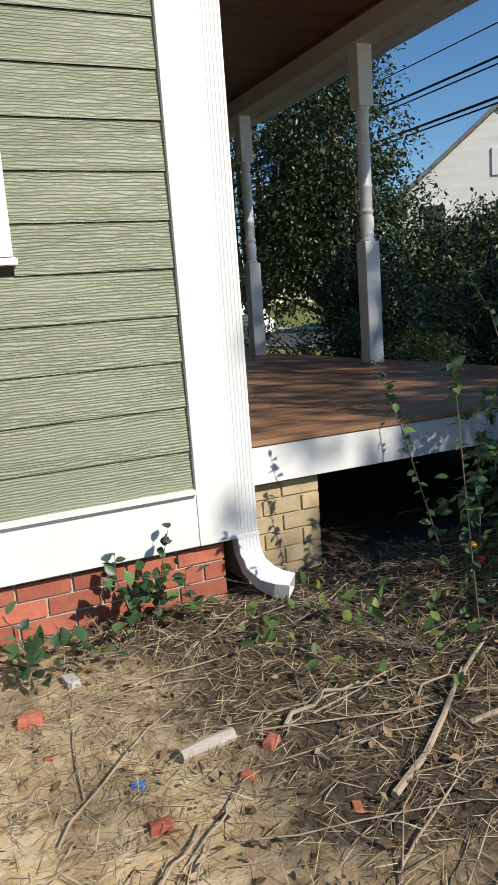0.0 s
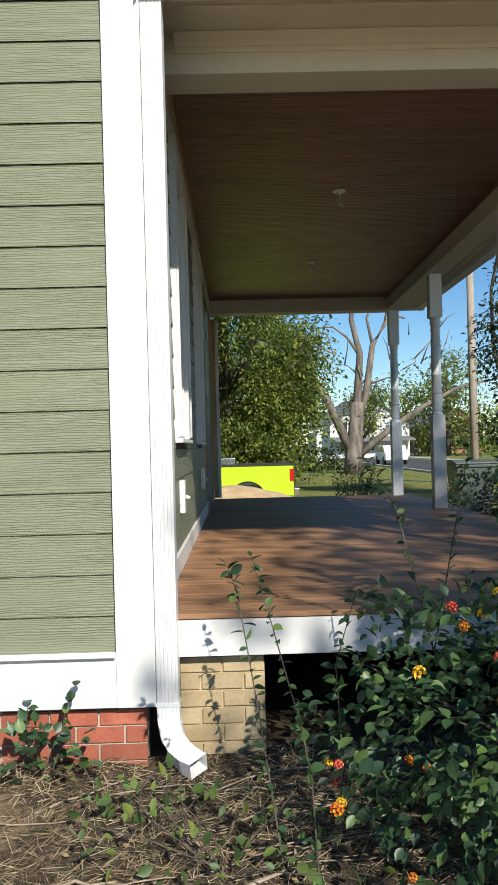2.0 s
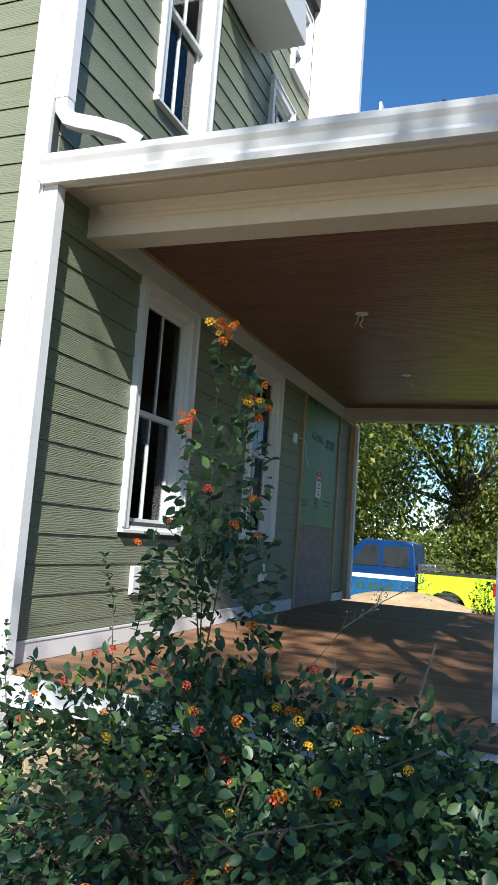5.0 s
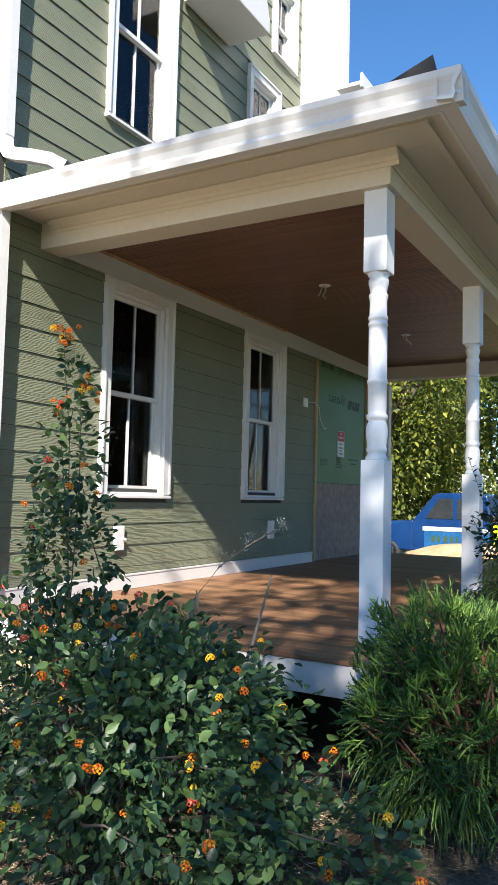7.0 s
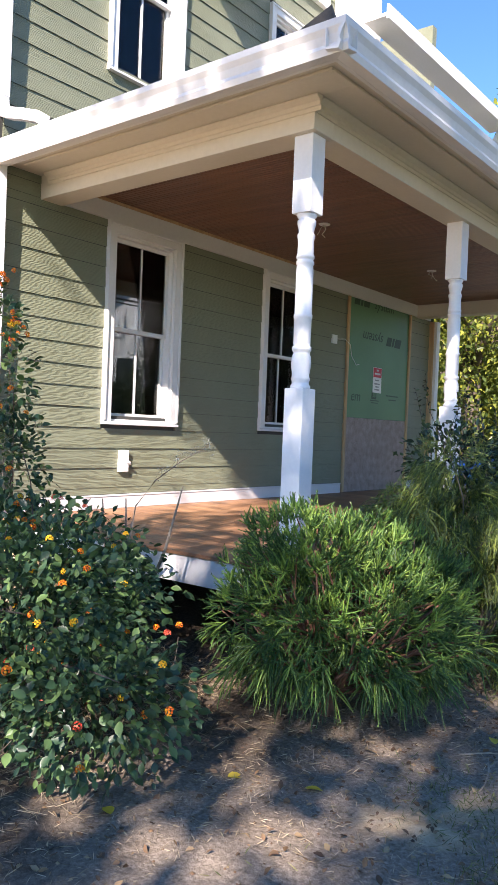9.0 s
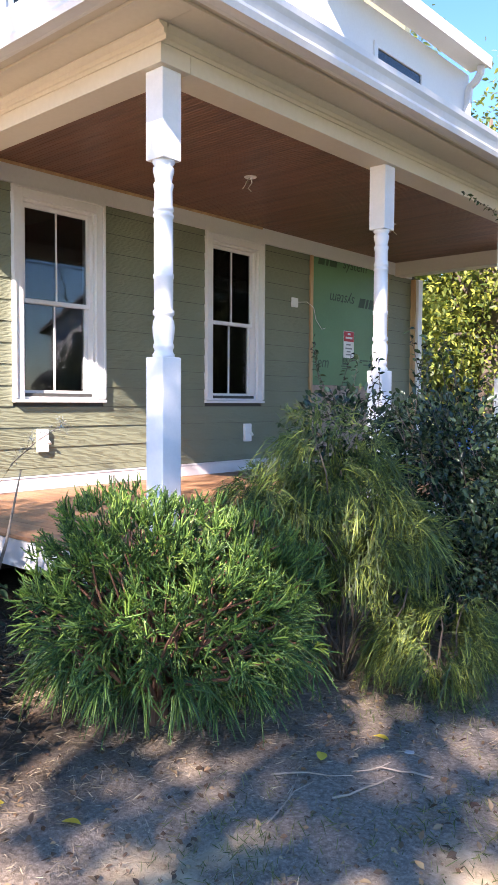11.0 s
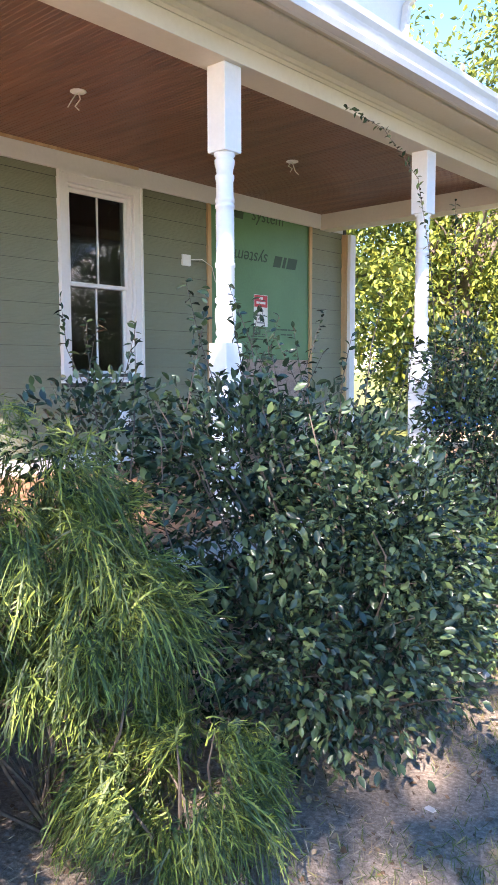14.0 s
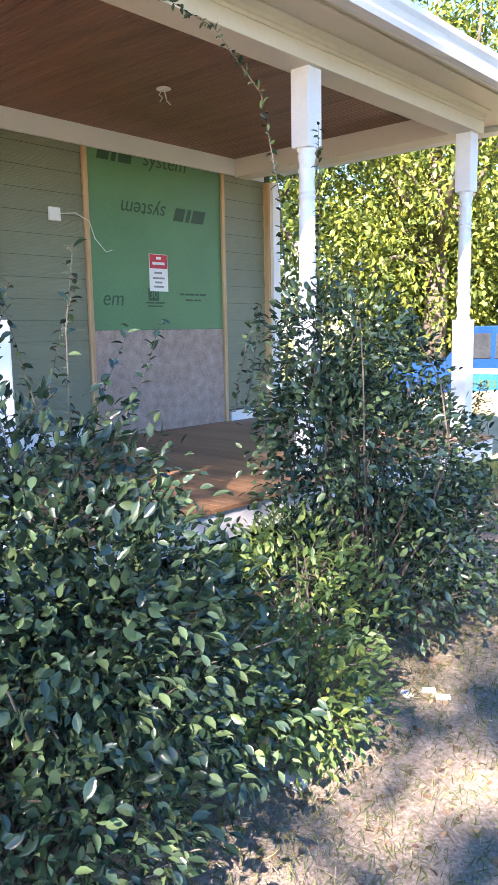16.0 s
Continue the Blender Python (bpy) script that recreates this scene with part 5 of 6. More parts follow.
def tree(name, at, label, height, crown, mat, leaves, leaf, trunk_r=0.2, bark="bark", limb_n=16, shell=0.35, width=0.5, first=0.3):
    x, y = at
    z = gz(x, y) - 0.05
    t = thing(name, (x, y, z), label, "tree")
    g = Geo()
    g.tube([(x, y, z), (x + 0.05 * height * 0.2, y, z + height * 0.25), (x, y + 0.1, z + height * 0.55), (x, y, z + height * 0.85)], [trunk_r * 1.3, trunk_r, trunk_r * 0.7, trunk_r * 0.2], 10)
    tips = in_blobs(rng, limb_n, crown, 0.6)[0]
    limbs(rng, g, (x, y, z + height * first), tips, trunk_r * 0.42, 0.015, 0.10, 6, 6)
    part("trunk", g, bark, t, "", 0, True)
    # clumps of leaves about many twig ends
    cl, cd = in_blobs(rng, max(leaves // 26, 8), crown, shell)
    n = 26
    pos = np.repeat(cl, n, 0) + rng.normal(0, 1, (len(cl) * n, 3)) * leaf * np.array([2.0, 2.0, 1.4])
    d = unit(np.repeat(cd, n, 0) + rng.normal(0, 0.9, (len(cl) * n, 3)))
    v, f = leaf_cloud(rng, pos, d, leaf * rng.uniform(0.7, 1.3, len(pos)), width, 0.35)
    tagged(part("crown", cloud_mesh("crown", v, f, mat), mat, t), kind="stuff")
    return t


def crown_of(x, y, z, r, h, n=9, squash=0.8):
    """A loose heap of leaf masses round a crown's middle."""
    out = []
    for _ in range(n):
        a, q = rng.uniform(0, 6.28), r * 0.62 * math.sqrt(rng.random())
        zz = z + h * rng.uniform(-0.42, 0.42)
        s = rng.uniform(0.34, 0.52) * r * (1 - 0.35 * abs(zz - z) / h)
        out.append((x + math.cos(a) * q, y + math.sin(a) * q, zz, s, s, s * squash))
    return out


tree("yard_tree", (-3.2, 22.5), "broad leafy tree with sunlit yellow-green leaves", 12, crown_of(-3.0, 21.5, 6.6, 5.6, 9.0, 16), "tree_gold", 28000, 0.17, 0.28)
tree("yard_tree", (-7.0, 18.5), "tall green tree beyond the end of the house", 13, crown_of(-6.5, 18.0, 7.5, 5.2, 11, 14), "tree_leaf", 20000, 0.20, 0.28)
tree("yard_tree", (1.0, 31), "large dense green tree behind the parked truck", 12, crown_of(0.5, 31, 6.0, 6.0, 10, 16), "tree_leaf", 26000, 0.22, 0.3)
tree("yard_tree", (-9, 36), "tall dark green tree beyond the yard", 15, crown_of(-8, 36, 7.0, 8.0, 13, 16), "tree_leaf", 16000, 0.34, 0.35)
tree("yard_tree", (4.2, 58), "distant green tree beside the lawn", 13, crown_of(4.0, 58, 7.0, 5.0, 10, 14), "tree_leaf", 14000, 0.32, 0.3)
tree("yard_tree", (13.5, 74), "small distant tree in yellow autumn leaf", 7, crown_of(13.5, 74, 4.5, 3.0, 5, 8), "tree_gold", 3000, 0.30, 0.2)
tree("yard_tree", (27.0, 92), "distant row of green trees", 13, crown_of(27, 92, 6, 9, 10, 14), "tree_leaf", 6000, 0.5, 0.3)
tree("holly_tree", (8.3, 13.4), "dense dark evergreen tree between porch and street", 6.6, [(8.3, 13.4, 2.6, 1.7, 1.7, 1.6), (8.2, 13.3, 4.2, 1.35, 1.35, 1.5), (8.3, 13.4, 5.4, 0.8, 0.8, 1.0), (7.4, 13.6, 1.9, 1.1, 1.1, 1.0), (9.3, 13.0, 1.9, 1.2, 1.2, 1.2), (7.2, 14.2, 3.2, 1.0, 1.0, 1.2)], "tree_dark", 30000, 0.10, 0.16, limb_n=30, first=0.12)
tree("holly_tree", (11.0, 12.6), "lower dark evergreen tree beside the street", 2.9, [(10.9, 12.5, 1.3, 1.4, 1.4, 1.2), (11.0, 12.4, 2.2, 0.9, 0.9, 0.6), (10.0, 12.2, 1.0, 0.9, 0.9, 1.0)], "tree_dark", 15000, 0.11, 0.14, limb_n=20, first=0.12)
tree("holly_tree", (9.6, 20.5), "tall dark evergreen tree near the utility pole", 10, crown_of(10.4, 19.5, 5.0, 2.6, 8.0, 12), "tree_dark", 16000, 0.15, 0.2, limb_n=20, first=0.12)
tree("yard_tree", (-5.0, 25.3), "young yellow-green tree close behind the porch end", 7, crown_of(-5.0, 25.3, 3.6, 2.6, 5.0, 10), "tree_gold", 11000, 0.18, 0.13)


def shade_tree(at, label, leaves, leaf, openings):
    """A tall tree over the path. Its crown is a deep slab of clumps; openings are the holes (x, y, r) that its shade has on level ground."""
    x, y = at
    z = gz(x, y) - 0.05
    t = thing("shade_tree", (x, y, z), label, "tree")
    kx, ky = SUN_WAY.x / -SUN_WAY.z, SUN_WAY.y / -SUN_WAY.z
    n = leaves // 24
    fx, fy = rng.uniform(-0.2, 9.5, n), rng.uniform(0.5, 13.0, n)
    edge = 1.75 + 0.3 * np.sin(fy * 1.9) + 0.2 * np.sin(fy * 4.3 + 1) - 2.0 * (abs(fy - 7.5) < 0.4) + 0.8 * np.clip(3.6 - fy, 0, 1)
    keep = (fx > edge) | ((fx > 1.3) & (rng.random(n) < 0.2))
    fx, fy = fx[keep], fy[keep]
    depth = (fy + 6.8 + rng.normal(0, 0.8, len(fx))) / ky
    cl = np.stack([fx - kx * depth, fy - ky * depth, depth], 1)
    pos = np.repeat(cl, 24, 0) + rng.normal(0, 1, (len(cl) * 24, 3)) * leaf * 1.7
    gx, gy = pos[:, 0] + kx * pos[:, 2], pos[:, 1] + ky * pos[:, 2]
    for ox, oy, r in openings:
        out = np.hypot(gx - ox, (gy - oy) * 0.8) > r * (1 + 0.25 * np.sin(3 * np.arctan2(gy - oy, gx - ox) + ox * 9)) + rng.normal(0, 0.03, len(gx))
        pos, gx, gy = pos[out], gx[out], gy[out]
    v, f = leaf_cloud(rng, pos, rng.normal(0, 1, pos.shape), leaf * rng.uniform(0.7, 1.3, len(pos)), 0.55, 0.35)
    tagged(part("crown", cloud_mesh("crown", v, f, "tree_leaf"), "tree_leaf", t), kind="stuff")
    g = Geo()
    g.tube([(x, y, z), (x + 0.1, y, z + 4), (x - 0.3, y + 0.3, z + 8), (x - 0.8, y + 0.8, z + 12)], [0.34, 0.26, 0.18, 0.06], 10)
    limbs(rng, g, (x, y, z + 5.5), cl[:: max(1, len(cl) // 14)], 0.07, 0.012, 0.06, 6, 6)
    part("trunk", g, "bark", t, "", 0, True)
    return t


shade_tree((13.2, -8.0), "tall shade tree behind the path", 34000, 0.16,
           [(5.55, 3.55, 0.22), (5.72, 3.85, 0.16), (5.22, 3.42, 0.09), (5.40, 4.88, 0.16), (5.19, 6.04, 0.18), (5.46, 5.36, 0.17), (5.58, 5.95, 0.16), (5.72, 6.3, 0.14), (5.20, 6.93, 0.13), (4.95, 1.62, 0.20), (4.72, 1.35, 0.18),
            (5.05, 2.1, 0.10), (5.6, 1.3, 0.15), (6.3, 4.4, 0.15), (6.5, 5.8, 0.2), (6.4, 7.2, 0.2), (3.95, 3.95, 0.20), (4.18, 3.75, 0.16), (4.5, 3.3, 0.10), (4.55, 4.68, 0.12), (4.70, 4.30, 0.10), (5.0, 4.1, 0.15), (4.6, 6.0, 0.15),
            (4.72, 6.9, 0.14), (4.8, 5.6, 0.13), (3.45, 4.6, 0.14), (3.75, 2.6, 0.15), (3.3, 2.5, 0.14), (2.8, 3.7, 0.10), (2.7, 2.6, 0.16), (2.4, 1.7, 0.18), (3.0, 1.6, 0.15), (3.6, 1.7, 0.18), (4.1, 1.5, 0.2), (3.1, 2.05, 0.12), (1.9, 2.2, 0.2)])

tree("yard_tree", (3.2, 33), "leafy young tree with yellow-green leaves", 6, crown_of(2.4, 32, 3.4, 3.4, 5.0, 10), "tree_gold", 15000, 0.17, 0.14, first=0.15)
tree("yard_tree", (-5.0, 27), "spreading tree with low yellow-green branches", 8, crown_of(-5.0, 26.5, 3.6, 4.2, 5.6, 12), "tree_gold", 20000, 0.17, 0.2, first=0.15)

# the bare tree on the lawn
bt = thing("bare_tree", (8.1, 43.5, gz(8, 43)), "large half-dead tree with bare pale limbs", "tree")
g = Geo()
B = Vector((8.1, 43.5, gz(8, 43) - 0.1))


def limb(points, r0, r1):
    g.tube([tuple(B + Vector(p)) for p in points], list(np.linspace(r0, r1, len(points))), 8)
    return B + Vector(points[-1])


limb([(0, 0, 0), (0.05, 0, 1.2), (0.2, 0, 2.6), (0.35, 0, 4.2)], 0.58, 0.364)
limb([(0.2, 0, 2.4), (0.4, 0, 5.0), (0.55, 0, 7.0), (0.1, 0, 9.0), (0.3, 0, 12.0)], 0.29, 0.098)
limb([(0.2, 0.1, 2.4), (0.9, 0, 5.0), (1.3, 0, 7.5), (2.0, 0, 8.6), (2.4, 0, 9.2), (3.2, 0, 9.0)], 0.24, 0.056)
limb([(-0.2, 0, 1.6), (-1.3, 0.2, 4.2), (-2.5, 0, 6.0), (-4.2, 0, 7.4), (-6.2, 0, 8.2)], 0.29, 0.042)
limb([(-1.8, 0, 5.0), (-3.0, 0, 5.6), (-5.5, 0, 6.0)], 0.10, 0.021)
limb([(0.4, 0, 1.2), (2.2, 0.2, 2.6), (4.2, 0, 3.9), (6.4, 0, 5.0), (8.6, 0, 5.4)], 0.23, 0.049)
limb([(0.6, 0, 6.8), (-0.2, 0, 8.0), (-1.0, 0, 8.6), (-2.2, 0, 8.5)], 0.10, 0.021)
limb([(1.3, 0, 7.5), (1.0, 0, 9.0), (1.4, 0, 10.2), (1.9, 0, 11.0)], 0.10, 0.021)
limb([(2.0, 0, 8.6), (2.3, 0, 10.2), (2.8, 0, 11.0)], 0.07, 0.014)
limb([(0.95, 0, 5.2), (2.2, 0, 5.6), (3.2, 0, 5.3)], 0.07, 0.014)
for k in range(34):
    a = Vector((rng.uniform(-6, 8), rng.normal(0, 0.4), rng.uniform(5, 11)))
    a.z = 4.2 + abs(a.x) * 0.35 + rng.uniform(0, 3)
    b = a + Vector((rng.normal(0, 0.9), rng.normal(0, 0.5), rng.uniform(0.2, 1.5)))
    g.tube([tuple(B + a * 0.96), tuple(B + (a + b) / 2 + Vector(rng.normal(0, 0.15, 3))), tuple(B + b)], [0.05, 0.03, 0.012], 5)
part("trunk", g, "grey_bark", bt, "", 0, True)
tl, td = in_blobs(rng, 60, [(3.9, 43.5, 6.0, 3.0, 1.2, 1.2), (14.0, 43.5, 6.2, 1.4, 1.0, 1.0)], 0.2)
pos = np.repeat(tl, 14, 0) + rng.normal(0, 0.3, (60 * 14, 3))
v, f = leaf_cloud(rng, pos, rng.normal(0, 1, pos.shape), 0.16, 0.5, 0.3)
tagged(part("sparse_foliage", cloud_mesh("sparse_foliage", v, f, "tree_leaf"), "tree_leaf", bt), kind="stuff")


def hedge(name, at, size, label, mat="tree_dark", n=3500, leaf=0.10):
    x, y = at
    t = thing(name, (x, y, gz(x, y)), label, "hedge")
    b = [(x + (i - 1.5) * size[0] * 0.28, y + rng.normal(0, 0.2), gz(x, y) + size[2] * 0.48, size[0] * 0.26, size[1] * 0.5, size[2] * 0.5) for i in range(4)]
    p, d = in_blobs(rng, n, b, 0.7)
    v, f = leaf_cloud(rng, p, d, leaf, 0.6, 0.1)
    tagged(part("foliage", cloud_mesh("foliage", v, f, mat), mat, t), kind="stuff")
    g = Geo()
    limbs(rng, g, (x, y, gz(x, y)), in_blobs(rng, 14, b, 0.6)[0], 0.03, 0.005)
    tagged(part("branchwork", g, "bark", t), kind="stuff")


hedge("hedge", (6.3, 50), (4.5, 1.6, 1.5), "clipped dark green hedge on the lawn", n=3000, leaf=0.16)
hedge("hedge", (3.2, 41), (3.0, 1.6, 2.4), "rounded dark green bush behind the lawn", n=3000, leaf=0.16)
hedge("hedge", (9.6, 10.8), (4.2, 1.3, 1.5), "dark shaded bushes under the evergreen trees", n=5000, leaf=0.08)
hedge("hedge", (6.6, 12.3), (2.4, 1.0, 0.9), "low dark shrubs beyond the porch", n=2200, leaf=0.07)
hedge("hedge", (-2.5, 27), (9, 2.0, 2.6), "tall green hedge behind the truck", "tree_leaf", 6000, 0.16)

# ---- parked truck ----
TY = 19.0
GT = gz(0, 20)
truck = thing("pickup_truck", (0.3, TY + 0.9, GT), "parked pickup with a blue cab and a lime green bed", "truck")


def arch_side(x0, x1, z0, z1, cx, cz, r, y, th):
    """A body side with a round wheel arch cut from its lower edge."""
    pts = [(x0, z0)]
    a0 = math.asin(max(-1, min(1, (z0 - cz) / r)))
    for k in range(13):
        a = math.pi - a0 - (math.pi - 2 * a0) * k / 12
        pts.append((cx + r * math.cos(a), cz + r * math.sin(a)))
    pts += [(x1, z0), (x1, z1), (x0, z1)]
    return [(u, w) for u, w in pts]


WH = GT + 0.36
for y, nm in ((TY, "bed_side"), (TY + 1.82, "bed_side")):
    part(nm, Geo().prism(arch_side(1.02, 2.90, GT + 0.44, GT + 1.20, 1.72, WH, 0.47, y, 0.06), "y", y, y + 0.06), "lime", truck, "lime green bed side", 0.0)
part("bed_floor", Geo().box(1.04, 2.86, TY + 0.06, TY + 1.82, GT + 0.62, GT + 0.68).box(1.02, 1.06, TY + 0.061, TY + 1.819, GT + 0.681, GT + 1.19), "black", truck)
part("tailgate", Geo().box(2.85, 2.90, TY + 0.062, TY + 1.818, GT + 0.5, GT + 1.19), "lime", truck, "lime green tailgate", 0.01)
part("bed_rail", Geo().box(1.0, 2.92, TY - 0.015, TY + 0.09, GT + 1.203, GT + 1.245), "black", truck, "black bed rail", 0.008)
part("bed_rail", Geo().box(1.0, 2.92, TY + 1.79, TY + 1.895, GT + 1.203, GT + 1.245), "black", truck, "black bed rail", 0.008)
for y in (TY - 0.012, TY + 1.862):
    part("tail_light", Geo().box(2.80, 2.912, y, y + 0.03, GT + 0.80, GT + 1.12), "tail_red", truck, "red tail light", 0.01)
part("bumper", Geo().box(2.91, 3.05, TY + 0.02, TY + 1.86, GT + 0.46, GT + 0.62), "chrome", truck, "chrome rear bumper", 0.02)
part("tool_box", Geo().box(0.98, 1.42, TY + 0.05, TY + 1.83, GT + 1.25, GT + 1.42), "chrome", truck, "silver tool box across the bed", 0.015)
cab = part("cab_body", Geo().prism([(-1.05, GT + 0.42), (0.95, GT + 0.42), (0.95, GT + 1.22), (0.86, GT + 1.90), (0.70, GT + 1.97), (-0.35, GT + 1.97), (-0.50, GT + 1.92), (-1.05, GT + 1.25)], "y", TY + 0.03, TY + 1.85), "blue", truck, "blue cab", 0.03)
part("lower_door", Geo().box(-0.75, 0.93, TY + 0.005, TY + 0.029, GT + 0.45, GT + 0.98), "skyblue", truck, "light blue lower door panel", 0.008)
# white strip stands in for the reflection above the door lettering
part("door_band", Geo().box(-0.78, 0.94, TY - 0.004, TY + 0.028, GT + 0.985, GT + 1.09), "paper", truck, "pale reflection along the door, built as a white band", 0.006)
for k, w in enumerate((0.10, 0.07, 0.10, 0.09, 0.05, 0.10)):
    part("lettering_bar", Geo().box(-0.55 + k * 0.16, -0.55 + k * 0.16 + w, TY - 0.002, TY + 0.004, GT + 0.70, GT + 0.86), "print", truck, "dark bar of door lettering")
part("door_window", Geo().prism([(0.10, GT + 1.30), (0.78, GT + 1.30), (0.74, GT + 1.82), (0.12, GT + 1.82)], "y", TY + 0.012, TY + 0.032), "dark_glass", truck, "dark tinted door window", 0.012)
part("door_window", Geo().prism([(-0.72, GT + 1.30), (0.0, GT + 1.30), (0.0, GT + 1.82), (-0.36, GT + 1.82)], "y", TY + 0.012, TY + 0.032), "dark_glass", truck, "dark tinted door window", 0.012)
part("hood", Geo().prism([(-2.55, GT + 0.45), (-1.06, GT + 0.45), (-1.06, GT + 1.24), (-2.3, GT + 1.16), (-2.55, GT + 1.02)], "y", TY + 0.06, TY + 1.80), "blue", truck, "blue hood", 0.04)
part("front_bumper", Geo().box(-2.70, -2.56, TY + 0.05, TY + 1.82, GT + 0.42, GT + 0.66), "chrome", truck, "", 0.03)


def wheel(x, y):
    w = part("wheel", Geo().tube([(x, y, WH), (x, y + 0.22, WH)], 0.19, 18), "chrome", truck, "metal wheel")
    part("tyre", Geo().add(*torus_y(x, y + 0.11, WH, 0.275, 0.095)), "black", w, "black tyre", 0, True)


def torus_y(x, y, z, R, r, n=28, k=10):
    vs = [(x + (R + r * math.cos(b)) * math.cos(a), y + 1.15 * r * math.sin(b), z + (R + r * math.cos(b)) * math.sin(a)) for a in np.linspace(0, 2 * math.pi, n, False) for b in np.linspace(0, 2 * math.pi, k, False)]
    return vs, [(i * k + j, i * k + (j + 1) % k, ((i + 1) % n) * k + (j + 1) % k, ((i + 1) % n) * k + j) for i in range(n) for j in range(k)]


for x in (1.72, -1.75):
    for y in (TY + 0.03, TY + 1.63):
        wheel(x, y)

# heap of sandy soil beyond the deck
hv = [(x, y, gz(x, y) - 0.03 + 0.85 * math.exp(-((x - 1.2) / 2.4) ** 2 - ((y - 16.2) / 1.6) ** 2) + 0.05 * noise.noise((x * 2, y * 2, 5))) for x in np.linspace(-4, 5.5, 60) for y in np.linspace(12.5, 18.6, 40)]
hi = np.arange(59 * 39)
h0 = (hi // 39) * 40 + hi % 39
M["sand"] = stained("bare_sandy_soil", (0.40, 0.27, 0.14), (0.58, 0.43, 0.26), 0.95, 3, 40, 0.5, 0.02)
heap = part("soil_heap", cloud_mesh("soil_heap", np.array(hv), np.stack([h0, h0 + 40, h0 + 41, h0 + 1], 1), "sand"), "sand", None)
heap.data.shade_smooth()
tagged(heap, "bare heap of sandy orange soil before the truck", "soil", "", "stuff")

# ---- street things ----
pole = thing("utility_pole", (10.8, 29.5, gz(10.8, 29.5)), "pale wooden utility pole with a lamp arm", "utility pole")
zb = gz(10.8, 29.5)
part("pole", Geo().tube([(10.8, 29.5, zb - 0.2), (10.8, 29.5, 5), (10.8, 29.5, 10.5)], [0.17, 0.15, 0.12], 12), "pale_bark", pole, "", 0, True)
part("lamp_arm", Geo().tube([(10.8, 29.5, 5.6), (11.4, 29.5, 5.9), (12.8, 29.5, 6.2), (13.6, 29.5, 6.2)], 0.035, 8), "chrome", pole, "", 0, True)
part("lamp_head", Geo().box(13.5, 14.1, 29.38, 29.62, 6.14, 6.26), "chrome", pole, "", 0.03)
part("cross_arm", Geo().box(10.74, 10.86, 28.4, 30.6, 9.4, 9.52), "pale_bark", pole, "", 0.01)
far_pole = thing("utility_pole", (10.8, -22, gz(10.8, -22)), "wooden utility pole farther along the street", "utility pole")
part("pole", Geo().tube([(10.8, -22, -0.6), (10.8, -22, 5), (10.8, -22, 10.5)], [0.17, 0.15, 0.12], 12), "pale_bark", far_pole, "", 0, True)
for z, r in ((6.0, 0.012), (5.42, 0.024), (5.30, 0.016), (4.72, 0.026), (4.62, 0.018)):
    cable = thing("power_line", (10.8, 4, z), "thin black overhead cable along the street", "cable", "overhead cables")
    part("cable", Geo().tube([(10.8, -22 + 51.5 * s, z + 0.25 * (2 * s - 1) ** 2 - 0.08) for s in np.linspace(0, 1, 24)], r, 6), "black", cable, "", 0, True)


def far_house(at, w, d, h, rise, wall, label, turn=0.0, win=3):
    """A gabled house with its gable towards -y, windows with frames and a door."""
    x, y = at
    z = gz(x, y) - 0.05
    t = thing("house", (0, 0, 0), label, "house")
    part("wall", Geo().box(-w / 2, w / 2, -d / 2, d / 2, 0, h).prism([(-w / 2, h), (w / 2, h), (0, h + rise)], "y", -d / 2, d / 2), wall, t)
    s = math.hypot(w / 2 + 0.4, rise * (w / 2 + 0.4) / (w / 2))
    k = rise / (w / 2)
    o = w / 2 + 0.4
    part("roof", Geo().prism([(-o, h - 0.4 * k), (0, h + rise), (o, h - 0.4 * k), (o, h - 0.4 * k + 0.18), (0, h + rise + 0.2), (-o, h - 0.4 * k + 0.18)], "y", -d / 2 - 0.4, d / 2 + 0.4), "roof_grey", t)
    part("porch_roof", Geo().prism([(-d / 2 - 2.0, h * 0.52), (-d / 2, h * 0.62), (-d / 2, h * 0.58), (-d / 2 - 2.0, h * 0.48)], "x", -w / 2, w / 2), "roof_grey", t)
    for i in range(win):
        for zz in (h * 0.2, h * 0.68):
            u = -w / 2 + w * (i + 0.5) / win
            wd = part("window", Geo().box(u - 0.55, u + 0.55, -d / 2 - 0.06, -d / 2 - 0.005, zz, zz + 1.6), "white", t, "", 0.01)
            part("pane", Geo().box(u - 0.45, u + 0.45, -d / 2 - 0.075, -d / 2 - 0.062, zz + 0.1, zz + 1.5), "dark_glass", wd)
    for u in (-0.5, 0.5):
        wd = part("window", Geo().box(u - 0.3, u + 0.3, -d / 2 - 0.06, -d / 2 - 0.005, h + rise * 0.2, h + rise * 0.2 + 1.1), "white", t, "", 0.01)
    for sx in (-1, 1):
        for v in np.linspace(-d / 2 + 1.5, d / 2 - 1.5, 3):
            for zz in (h * 0.2, h * 0.68):
                a, b = sorted((sx * (w / 2 + 0.005), sx * (w / 2 + 0.06)))
                wd = part("window", Geo().box(a, b, v - 0.55, v + 0.55, zz, zz + 1.5), "white", t, "", 0.01)
                a, b = sorted((sx * (w / 2 + 0.062), sx * (w / 2 + 0.075)))
                part("pane", Geo().box(a, b, v - 0.45, v + 0.45, zz + 0.1, zz + 1.4), "dark_glass", wd)
    t.location, t.rotation_euler = (x, y, z), (0, 0, radians(turn))
    return t


